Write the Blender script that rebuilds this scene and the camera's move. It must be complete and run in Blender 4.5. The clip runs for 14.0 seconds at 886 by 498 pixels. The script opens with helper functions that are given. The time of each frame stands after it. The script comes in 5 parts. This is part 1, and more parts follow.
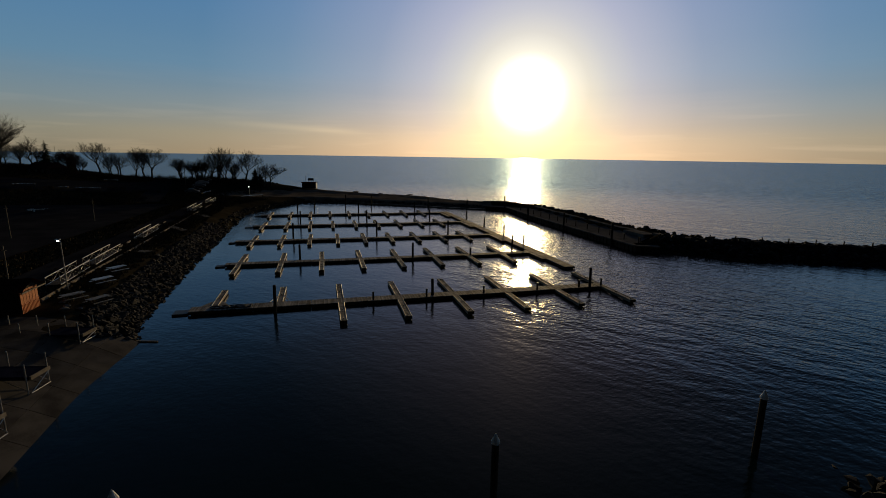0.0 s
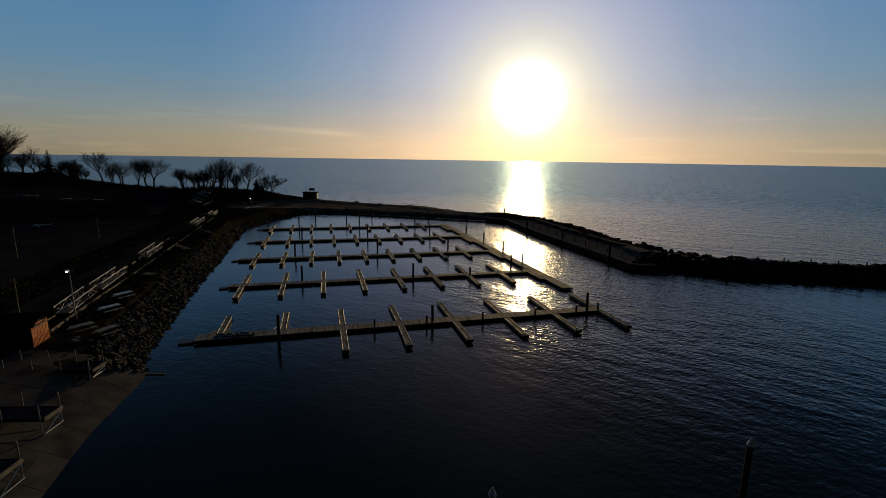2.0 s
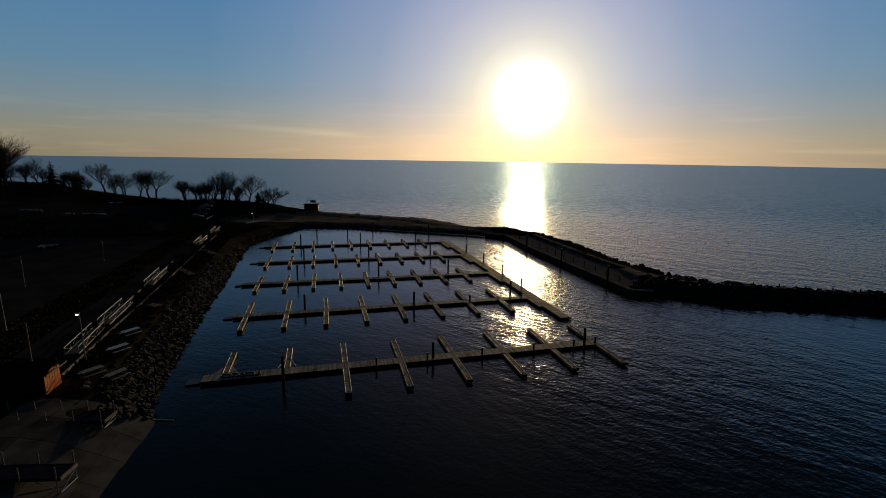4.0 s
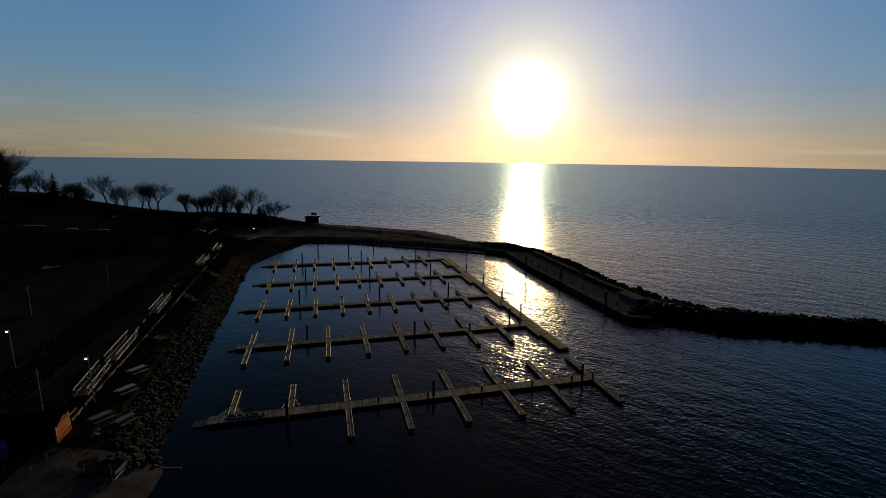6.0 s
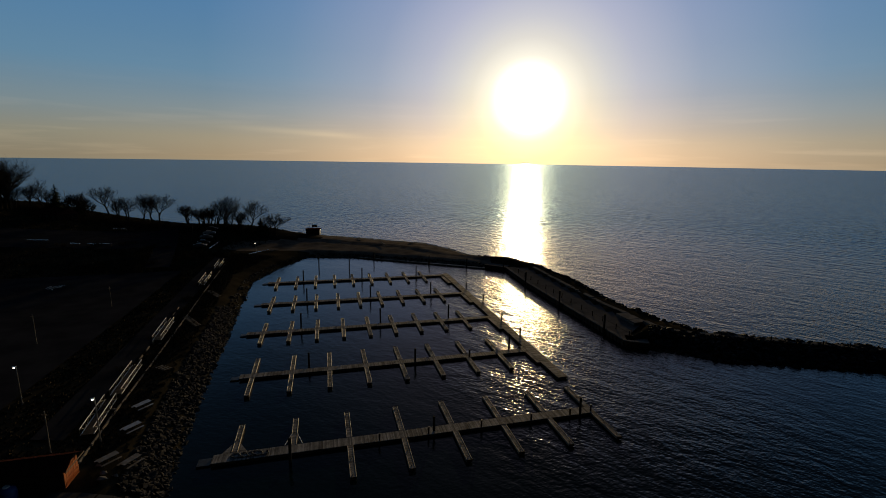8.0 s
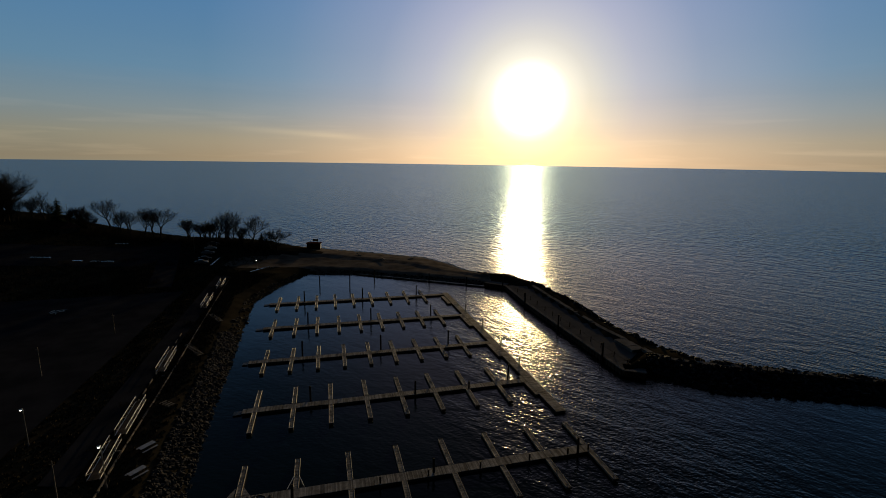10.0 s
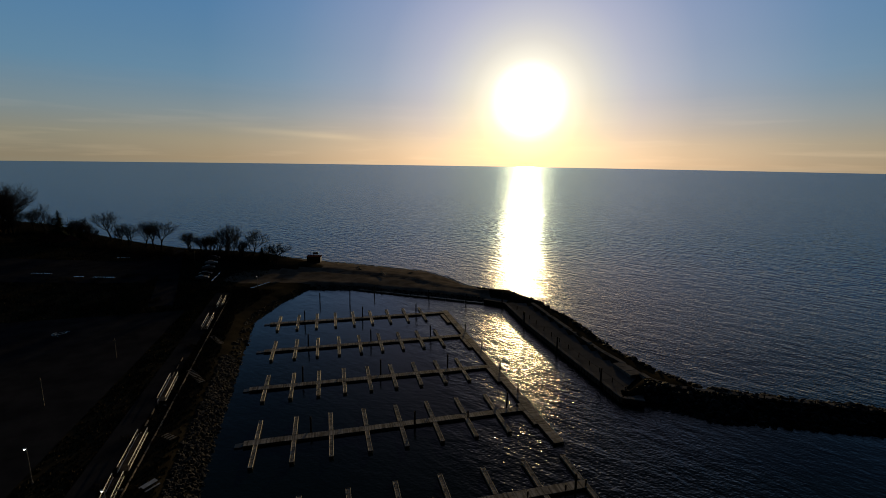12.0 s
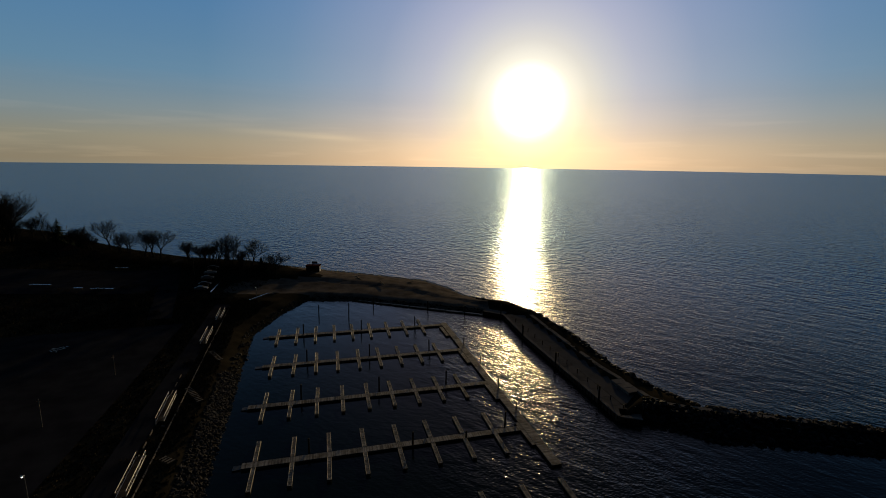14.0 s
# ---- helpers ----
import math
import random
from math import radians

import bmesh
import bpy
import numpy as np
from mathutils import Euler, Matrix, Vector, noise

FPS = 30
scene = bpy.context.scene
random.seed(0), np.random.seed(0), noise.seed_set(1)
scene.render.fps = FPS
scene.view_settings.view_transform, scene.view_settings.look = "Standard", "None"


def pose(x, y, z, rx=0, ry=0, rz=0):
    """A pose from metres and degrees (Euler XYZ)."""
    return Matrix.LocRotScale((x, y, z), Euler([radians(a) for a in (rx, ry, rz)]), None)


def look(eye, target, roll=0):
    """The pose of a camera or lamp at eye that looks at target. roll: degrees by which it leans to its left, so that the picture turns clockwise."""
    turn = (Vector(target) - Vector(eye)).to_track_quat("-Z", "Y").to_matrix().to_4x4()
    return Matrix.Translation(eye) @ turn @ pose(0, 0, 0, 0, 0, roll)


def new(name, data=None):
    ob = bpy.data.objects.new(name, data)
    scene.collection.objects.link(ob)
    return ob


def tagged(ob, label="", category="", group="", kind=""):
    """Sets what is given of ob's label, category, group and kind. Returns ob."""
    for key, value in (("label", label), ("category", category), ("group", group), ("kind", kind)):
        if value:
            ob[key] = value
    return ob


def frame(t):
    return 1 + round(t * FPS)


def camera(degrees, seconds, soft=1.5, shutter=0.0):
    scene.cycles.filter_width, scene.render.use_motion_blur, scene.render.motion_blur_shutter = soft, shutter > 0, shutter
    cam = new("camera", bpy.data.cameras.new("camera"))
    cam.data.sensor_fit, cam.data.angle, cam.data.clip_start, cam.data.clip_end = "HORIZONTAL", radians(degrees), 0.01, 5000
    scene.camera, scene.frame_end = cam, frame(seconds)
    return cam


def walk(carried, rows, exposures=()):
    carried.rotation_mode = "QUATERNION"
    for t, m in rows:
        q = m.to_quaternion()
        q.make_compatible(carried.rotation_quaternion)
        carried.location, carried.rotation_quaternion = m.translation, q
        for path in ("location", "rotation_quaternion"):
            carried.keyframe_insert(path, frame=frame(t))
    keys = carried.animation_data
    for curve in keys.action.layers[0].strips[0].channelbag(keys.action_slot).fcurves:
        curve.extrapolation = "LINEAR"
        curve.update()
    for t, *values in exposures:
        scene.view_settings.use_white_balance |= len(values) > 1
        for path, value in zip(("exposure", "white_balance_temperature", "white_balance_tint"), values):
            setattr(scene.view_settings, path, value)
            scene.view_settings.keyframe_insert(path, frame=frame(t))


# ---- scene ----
cam = camera(88.0, 14.0, soft=0.9)
PATH = [
    (0, (0.140, 0.672, 16.301), (0.150, 2.632, 15.902), 0.87),
    (0.5, (0.150, 0.522, 16.800), (0.160, 2.483, 16.404), 0.87),
    (1, (0.152, 0.386, 17.485), (0.162, 2.347, 17.092), 0.87),
    (1.5, (0.148, 0.262, 18.365), (0.157, 2.223, 17.974), 0.87),
    (2, (0.138, 0.150, 19.377), (0.147, 2.112, 18.988), 0.87),
    (2.5, (0.123, 0.050, 20.460), (0.131, 2.012, 20.072), 0.87),
    (3, (0.103, -0.040, 21.520), (0.111, 1.922, 21.132), 0.87),
    (5.5, (-0.036, -0.343, 28.100), (-0.028, 1.620, 27.715), 0.87),
    (6, (-0.066, -0.376, 29.150), (-0.058, 1.587, 28.765), 0.87),
    (6.5, (-0.095, -0.400, 30.280), (-0.088, 1.563, 29.896), 0.87),
    (7, (-0.123, -0.415, 31.515), (-0.115, 1.548, 31.131), 0.87),
    (7.5, (-0.148, -0.421, 32.730), (-0.140, 1.542, 32.346), 0.87),
    (8, (-0.170, -0.418, 33.870), (-0.162, 1.545, 33.488), 0.87),
    (11, (-0.189, -0.187, 42.450), (-0.182, 1.777, 42.072), 0.87),
    (12.5, (-0.092, 0.091, 45.800), (-0.085, 2.055, 45.426), 0.87),
    (14, (0.102, 0.506, 48.210), (0.110, 2.471, 47.839), 0.87),
]
walk(cam, [(t, look(eye, target, roll)) for t, eye, target, roll in PATH])

# ---- world, sun ----
SUN_EL, SUN_AZ = radians(7.0), radians(10.15)          # the azimuth is to the right of +y
SUN_DIR = Vector((math.sin(SUN_AZ) * math.cos(SUN_EL), math.cos(SUN_AZ) * math.cos(SUN_EL), math.sin(SUN_EL)))

world = bpy.data.worlds.new("world")
scene.world = world
world.use_nodes = True


def sky_nodes():
    nt = world.node_tree
    nt.nodes.clear()
    n, ln = nt.nodes.new, nt.links.new

    def math_node(op, a, b=None, c=None):
        k = n("ShaderNodeMath"); k.operation = op
        for i, v in enumerate((a, b, c)):
            if isinstance(v, (int, float)):
                k.inputs[i].default_value = v
            elif v is not None:
                ln(v, k.inputs[i])
        return k.outputs[0]

    def ramp(value, top, stops):
        r = n("ShaderNodeMapRange")
        r.inputs["From Max"].default_value = top
        ln(value, r.inputs["Value"])
        g = n("ShaderNodeValToRGB")
        el = g.color_ramp.elements
        while len(el) < len(stops):
            el.new(0.5)
        for e, (p, c) in zip(el, stops):
            e.position, e.color = p / math.degrees(top), (*c, 1)
        ln(r.outputs[0], g.inputs[0])
        return g.outputs[0]

    def vec(op, a, b):
        k = n("ShaderNodeVectorMath"); k.operation = op
        for i, v in enumerate((a, b)):
            if isinstance(v, tuple):
                k.inputs[i].default_value = v
            else:
                ln(v, k.inputs[i])
        return k.outputs["Value" if op == "DOT_PRODUCT" else 0]

    out, bg = n("ShaderNodeOutputWorld"), n("ShaderNodeBackground")
    sky = n("ShaderNodeTexSky")
    sky.sky_type, sky.sun_disc = "NISHITA", False
    sky.sun_elevation, sky.sun_rotation = SUN_EL, SUN_AZ
    sky.altitude, sky.air_density, sky.dust_density, sky.ozone_density = 0, 1.0, 1.0, 2.0
    co = n("ShaderNodeTexCoord").outputs["Generated"]
    sep = n("ShaderNodeSeparateXYZ")
    ln(co, sep.inputs[0])
    lift = math_node("ARCSINE", math_node("ABSOLUTE", sep.outputs["Z"]))
    off = math_node("ARCCOSINE", vec("DOT_PRODUCT", co, tuple(SUN_DIR)))
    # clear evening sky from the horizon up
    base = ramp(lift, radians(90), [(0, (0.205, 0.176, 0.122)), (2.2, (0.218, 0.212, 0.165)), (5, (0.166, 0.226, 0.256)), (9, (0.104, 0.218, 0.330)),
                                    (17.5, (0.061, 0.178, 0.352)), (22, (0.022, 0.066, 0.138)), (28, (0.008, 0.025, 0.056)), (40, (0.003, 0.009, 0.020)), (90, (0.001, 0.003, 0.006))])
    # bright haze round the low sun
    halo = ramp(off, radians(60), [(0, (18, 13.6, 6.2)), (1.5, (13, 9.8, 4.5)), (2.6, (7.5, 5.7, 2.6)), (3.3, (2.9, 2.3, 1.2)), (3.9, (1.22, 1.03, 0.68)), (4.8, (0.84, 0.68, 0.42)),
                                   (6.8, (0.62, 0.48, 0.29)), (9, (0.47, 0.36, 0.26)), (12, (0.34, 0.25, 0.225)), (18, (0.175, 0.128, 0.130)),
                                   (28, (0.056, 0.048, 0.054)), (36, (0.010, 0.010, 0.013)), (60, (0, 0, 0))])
    # warm band low over the lake, strongest on the sun's side
    band = ramp(lift, radians(12), [(0, (1, 1, 1)), (1.5, (0.85, 0.85, 0.85)), (3.5, (0.45, 0.45, 0.45)), (7, (0.1, 0.1, 0.1)), (12, (0, 0, 0))])
    side = ramp(off, radians(80), [(0, (0.46, 0.27, 0.085)), (14, (0.38, 0.23, 0.075)), (30, (0.17, 0.105, 0.045)), (50, (0.04, 0.03, 0.015)), (80, (0, 0, 0))])
    warm = vec("MULTIPLY", band, side)
    # thin streaks of cloud
    mp = n("ShaderNodeMapping")
    mp.inputs["Scale"].default_value = (3.2, 3.2, 46)
    ln(co, mp.inputs["Vector"])
    cl = n("ShaderNodeTexNoise")
    cl.inputs["Scale"].default_value, cl.inputs["Detail"].default_value = 1.6, 6
    ln(mp.outputs[0], cl.inputs["Vector"])
    cm = n("ShaderNodeMapRange")
    cm.inputs["From Min"].default_value, cm.inputs["From Max"].default_value = 0.52, 0.75
    ln(cl.outputs[0], cm.inputs["Value"])
    streak = vec("MULTIPLY", vec("MULTIPLY", band, cm.outputs[0]), (0.09, 0.065, 0.04))
    # one longer wisp of cloud low over the lake
    az = math_node("ARCTAN2", sep.outputs["X"], sep.outputs["Y"])
    bow = math_node("MULTIPLY_ADD", az, -0.05, radians(2.05))
    dist = math_node("DIVIDE", math_node("SUBTRACT", math_node("ARCSINE", sep.outputs["Z"]), bow), radians(0.36))
    thick = math_node("POWER", 2.718, math_node("MULTIPLY", math_node("MULTIPLY", dist, dist), -1.0))
    reach = n("ShaderNodeMapRange"); reach.interpolation_type = "SMOOTHSTEP"
    for key, v in (("From Min", radians(-30)), ("From Max", radians(-13)), ("To Min", 0.0), ("To Max", 1.0)):
        reach.inputs[key].default_value = v
    ln(az, reach.inputs["Value"])
    tip = n("ShaderNodeMapRange"); tip.interpolation_type = "SMOOTHSTEP"
    for key, v in (("From Min", radians(-13)), ("From Max", radians(-8)), ("To Min", 1.0), ("To Max", 0.0)):
        tip.inputs[key].default_value = v
    ln(az, tip.inputs["Value"])
    wisp = vec("MULTIPLY", math_node("MULTIPLY", math_node("MULTIPLY", reach.outputs[0], tip.outputs[0]), thick), (0.10, 0.072, 0.030))
    streak = vec("ADD", streak, wisp)
    # dimmer on the side away from the sun
    dim = n("ShaderNodeMapRange"); dim.interpolation_type = "SMOOTHSTEP"
    for key, v in (("From Min", -0.5), ("From Max", 0.6), ("To Min", 0.03), ("To Max", 1.0)):
        dim.inputs[key].default_value = v
    ln(vec("DOT_PRODUCT", co, tuple(SUN_DIR)), dim.inputs["Value"])
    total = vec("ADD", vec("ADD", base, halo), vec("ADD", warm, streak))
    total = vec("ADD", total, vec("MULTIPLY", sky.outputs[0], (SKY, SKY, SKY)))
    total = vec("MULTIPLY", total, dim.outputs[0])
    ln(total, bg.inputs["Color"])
    bg.inputs["Strength"].default_value = 1.0
    ln(bg.outputs[0], out.inputs["Surface"])


SKY = 0.004
sky_nodes()
sun = new("sun", bpy.data.lights.new("sun", "SUN"))
sun.data.energy, sun.data.angle, sun.data.color = 1.35, radians(0.53), (1.0, 0.69, 0.30)
sun.matrix_world = look(SUN_DIR * 500, (0, 0, 0))
scene.view_settings.exposure = 0.0


# ---- materials ----
def mat(name, a, b, scale=2.0, rough=0.7, bump=0.3, fine=14.0, metal=0.0, island=0.0):
    """Two-tone noise paint with stains at one scale and grain at another, in object metres."""
    m = bpy.data.materials.new(name)
    m.use_nodes = True
    nt = m.node_tree
    n, ln = nt.nodes.new, nt.links.new
    p = nt.nodes["Principled BSDF"]
    co = n("ShaderNodeTexCoord")
    big, small = n("ShaderNodeTexNoise"), n("ShaderNodeTexNoise")
    big.inputs["Scale"].default_value, big.inputs["Detail"].default_value = scale, 5
    small.inputs["Scale"].default_value, small.inputs["Detail"].default_value = scale * fine, 3
    mx = n("ShaderNodeMix"); mx.data_type = "RGBA"
    mr = n("ShaderNodeMapRange")
    mr.inputs["From Min"].default_value, mr.inputs["From Max"].default_value = 0.32, 0.68
    ad = n("ShaderNodeMath"); ad.operation = "MULTIPLY_ADD"
    ad.inputs[1].default_value, ad.inputs[2].default_value = 0.35, -0.17
    sm = n("ShaderNodeMath")
    for t in (big, small):
        ln(co.outputs["Object"], t.inputs["Vector"])
    ln(small.outputs[0], ad.inputs[0])
    ln(big.outputs[0], sm.inputs[0]); ln(ad.outputs[0], sm.inputs[1])
    if island:
        gm, oi = n("ShaderNodeNewGeometry"), n("ShaderNodeObjectInfo")
        i1, i2 = n("ShaderNodeMath"), n("ShaderNodeMath")
        i1.operation = i2.operation = "MULTIPLY_ADD"
        i1.inputs[1].default_value, i1.inputs[2].default_value = island, -island / 2
        i2.inputs[1].default_value = island
        ln(gm.outputs["Random Per Island"], i1.inputs[0])
        ln(oi.outputs["Random"], i2.inputs[0]); ln(i1.outputs[0], i2.inputs[2])
        s2 = n("ShaderNodeMath")
        ln(sm.outputs[0], s2.inputs[0]); ln(i2.outputs[0], s2.inputs[1])
        sm = s2
    ln(sm.outputs[0], mr.inputs["Value"])
    ln(mr.outputs[0], mx.inputs["Factor"])
    mx.inputs["A"].default_value, mx.inputs["B"].default_value = (*a, 1), (*b, 1)
    ln(mx.outputs["Result"], p.inputs["Base Color"])
    p.inputs["Roughness"].default_value, p.inputs["Metallic"].default_value = rough, metal
    if rough >= 0.7:
        p.inputs["Specular IOR Level"].default_value = 0.0 if rough >= 0.85 else 0.08
    if bump:
        bp = n("ShaderNodeBump")
        bp.inputs["Strength"].default_value, bp.inputs["Distance"].default_value = bump, 0.05
        ln(small.outputs[0], bp.inputs["Height"]); ln(bp.outputs[0], p.inputs["Normal"])
    return m


def water_material():
    m = bpy.data.materials.new("lake_water")
    m.use_nodes = True
    nt = m.node_tree
    n, ln = nt.nodes.new, nt.links.new
    nt.nodes.remove(nt.nodes["Principled BSDF"])
    body, gloss, mix, fres = n("ShaderNodeBsdfDiffuse"), n("ShaderNodeBsdfGlossy"), n("ShaderNodeMixShader"), n("ShaderNodeFresnel")
    body.inputs["Color"].default_value = (0.002, 0.009, 0.010, 1)
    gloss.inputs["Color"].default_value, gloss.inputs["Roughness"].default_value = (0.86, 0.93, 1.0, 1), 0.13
    fres.inputs["IOR"].default_value = 1.34
    cap = n("ShaderNodeMath"); cap.operation = "MINIMUM"; cap.inputs[1].default_value = 0.62
    ln(fres.outputs[0], cap.inputs[0]); ln(cap.outputs[0], mix.inputs[0])
    ln(body.outputs[0], mix.inputs[1]); ln(gloss.outputs[0], mix.inputs[2])
    ln(mix.outputs[0], nt.nodes["Material Output"].inputs["Surface"])
    geo = n("ShaderNodeNewGeometry")
    # calmer among the docks than in the channel and on the open lake
    sep = n("ShaderNodeSeparateXYZ")
    ln(geo.outputs["Position"], sep.inputs[0])
    side = n("ShaderNodeVectorMath"); side.operation = "DOT_PRODUCT"
    side.inputs[1].default_value = (0.96, 0.278, 0)
    ln(geo.outputs["Position"], side.inputs[0])
    masks = []
    for value, lo, hi in ((side.outputs["Value"], 36.86 - 18, 36.86 + 3), (sep.outputs["Y"], 150, 164)):
        r = n("ShaderNodeMapRange"); r.interpolation_type = "SMOOTHSTEP"
        r.inputs["From Min"].default_value, r.inputs["From Max"].default_value = lo, hi
        ln(value, r.inputs["Value"])
        masks.append(r.outputs[0])
    most = n("ShaderNodeMath"); most.operation = "MAXIMUM"
    ln(masks[0], most.inputs[0]); ln(masks[1], most.inputs[1])
    # and more ripples in front of the first dock, towards the harbour mouth
    front = []
    for value, lo, hi, a, b in ((side.outputs["Value"], 13, 29, 0.0, 0.75), (sep.outputs["Y"], 64, 80, 1.0, 0.0)):
        r = n("ShaderNodeMapRange"); r.interpolation_type = "SMOOTHSTEP"
        for key, v in (("From Min", lo), ("From Max", hi), ("To Min", a), ("To Max", b)):
            r.inputs[key].default_value = v
        ln(value, r.inputs["Value"])
        front.append(r.outputs[0])
    fore = n("ShaderNodeMath"); fore.operation = "MULTIPLY"
    ln(front[0], fore.inputs[0]); ln(front[1], fore.inputs[1])
    inner, most = most, n("ShaderNodeMath")
    most.operation = "MAXIMUM"
    ln(inner.outputs[0], most.inputs[0]); ln(fore.outputs[0], most.inputs[1])
    calm = n("ShaderNodeMapRange")
    calm.inputs["To Min"].default_value, calm.inputs["To Max"].default_value = 0.15, 1.0
    ln(most.outputs[0], calm.inputs["Value"])
    total = None
    # swell, wind waves, ripples: length and height in metres, stretch of the crests, heading
    for length, height, stretch, heading in ((26.0, 0.22, 2.6, -24), (7.5, 0.10, 2.2, -20), (2.9, 0.24, 1.9, -40), (0.85, 0.15, 1.8, -34), (0.4, 0.090, 1.5, 14), (0.2, 0.028, 1.3, 10)):
        mq = n("ShaderNodeMapping"); mq.vector_type = "TEXTURE"
        mq.inputs["Rotation"].default_value = (0, 0, radians(heading))
        mq.inputs["Scale"].default_value = (length * stretch, length, length)
        ln(geo.outputs["Position"], mq.inputs["Vector"])
        t = n("ShaderNodeTexNoise")
        t.inputs["Scale"].default_value, t.inputs["Detail"].default_value = 1.0, 1.5
        ln(mq.outputs[0], t.inputs["Vector"])
        k = n("ShaderNodeMath"); k.operation = "MULTIPLY"
        k.inputs[1].default_value = height
        ln(t.outputs[0], k.inputs[0])
        if total is None:
            total = k
        else:
            s = n("ShaderNodeMath")
            ln(total.outputs[0], s.inputs[0]); ln(k.outputs[0], s.inputs[1])
            total = s
    mouth = n("ShaderNodeMapRange"); mouth.interpolation_type = "SMOOTHSTEP"
    for key, v in (("From Min", 14), ("From Max", 58), ("To Min", 0.26), ("To Max", 1.0)):
        mouth.inputs[key].default_value = v
    ln(sep.outputs["Y"], mouth.inputs["Value"])
    # sheltered water under the outer breakwater
    lee = []
    for value, lo, hi, a, b in ((side.outputs["Value"], 42, 74, 0.0, 0.72), (sep.outputs["Y"], 74, 84, 1.0, 0.0)):
        r = n("ShaderNodeMapRange"); r.interpolation_type = "SMOOTHSTEP"
        for key, v in (("From Min", lo), ("From Max", hi), ("To Min", a), ("To Max", b)):
            r.inputs[key].default_value = v
        ln(value, r.inputs["Value"])
        lee.append(r.outputs[0])
    still = n("ShaderNodeMath"); still.operation = "MULTIPLY"
    ln(lee[0], still.inputs[0]); ln(lee[1], still.inputs[1])
    open_part = n("ShaderNodeMath"); open_part.operation = "SUBTRACT"; open_part.inputs[0].default_value = 1.0
    ln(still.outputs[0], open_part.inputs[1])
    wide = n("ShaderNodeMath"); wide.operation = "MULTIPLY"
    ln(calm.outputs[0], wide.inputs[0]); ln(open_part.outputs[0], wide.inputs[1])
    both = n("ShaderNodeMath"); both.operation = "MULTIPLY"
    ln(wide.outputs[0], both.inputs[0]); ln(mouth.outputs[0], both.inputs[1])
    sc = n("ShaderNodeMath"); sc.operation = "MULTIPLY"
    ln(total.outputs[0], sc.inputs[0]); ln(both.outputs[0], sc.inputs[1])
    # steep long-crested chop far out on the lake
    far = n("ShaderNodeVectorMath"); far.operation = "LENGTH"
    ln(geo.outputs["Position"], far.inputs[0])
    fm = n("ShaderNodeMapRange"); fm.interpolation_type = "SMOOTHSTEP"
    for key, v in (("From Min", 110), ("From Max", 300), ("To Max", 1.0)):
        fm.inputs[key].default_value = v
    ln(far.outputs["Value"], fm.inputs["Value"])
    # gloss goes bluer with distance, painting in the higher sky that far waves reflect
    sky_tint = n("ShaderNodeMix"); sky_tint.data_type = "RGBA"
    sky_tint.inputs["A"].default_value, sky_tint.inputs["B"].default_value = (0.92, 0.92, 0.95, 1), (0.49, 0.665, 0.88, 1)
    ln(fm.outputs[0], sky_tint.inputs["Factor"]); ln(sky_tint.outputs["Result"], gloss.inputs["Color"])
    ease = n("ShaderNodeMath"); ease.operation = "MULTIPLY_ADD"
    ease.inputs[1].default_value, ease.inputs[2].default_value = -0.6, 1.0
    ln(fm.outputs[0], ease.inputs[0])
    eased = n("ShaderNodeMath"); eased.operation = "MULTIPLY"
    ln(sc.outputs[0], eased.inputs[0]); ln(ease.outputs[0], eased.inputs[1])
    sc = eased
    for length, height, heading in ((2.9, 0.60, -42), (1.5, 0.27, -36), (6.5, 0.34, -46)):
        mq = n("ShaderNodeMapping"); mq.vector_type = "TEXTURE"
        mq.inputs["Rotation"].default_value = (0, 0, radians(heading))
        mq.inputs["Scale"].default_value = (length * 1.8, length, length)
        ln(geo.outputs["Position"], mq.inputs["Vector"])
        t = n("ShaderNodeTexNoise")
        t.inputs["Scale"].default_value, t.inputs["Detail"].default_value = 1.0, 1.0
        ln(mq.outputs[0], t.inputs["Vector"])
        k = n("ShaderNodeMath"); k.operation = "MULTIPLY"; k.inputs[1].default_value = height
        ln(t.outputs[0], k.inputs[0])
        ma = n("ShaderNodeMath"); ma.operation = "MULTIPLY_ADD"
        ln(k.outputs[0], ma.inputs[0]); ln(fm.outputs[0], ma.inputs[1]); ln(sc.outputs[0], ma.inputs[2])
        sc = ma
    bp = n("ShaderNodeBump")
    bp.inputs["Strength"].default_value, bp.inputs["Distance"].default_value = 1.0, 1.0
    ln(sc.outputs[0], bp.inputs["Height"])
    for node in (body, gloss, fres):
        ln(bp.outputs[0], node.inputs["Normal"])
    return m


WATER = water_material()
EARTH = mat("dark_earth_and_grass", (0.019, 0.017, 0.012), (0.048, 0.040, 0.026), 0.22, 0.95, 0.5, 30)
GRASS = mat("dry_grass", (0.040, 0.032, 0.018), (0.105, 0.080, 0.046), 0.3, 0.9, 0.0)
SAND = mat("beach_sand", (0.105, 0.090, 0.074), (0.215, 0.185, 0.155), 0.3, 0.9, 0.3, 20)
ASPHALT = mat("old_asphalt", (0.018, 0.019, 0.024), (0.034, 0.035, 0.042), 0.25, 0.9, 0.2, 40)
CONCRETE = mat("weathered_concrete", (0.14, 0.13, 0.122), (0.25, 0.235, 0.22), 0.5, 0.85, 0.25, 18)
ROCK = mat("quarry_rock", (0.010, 0.010, 0.011), (0.046, 0.044, 0.044), 0.9, 0.8, 0.6, 8, island=0.4)
FASCIA = mat("tarred_timber", (0.030, 0.024, 0.018), (0.085, 0.065, 0.045), 1.2, 0.75, 0.4, 10)
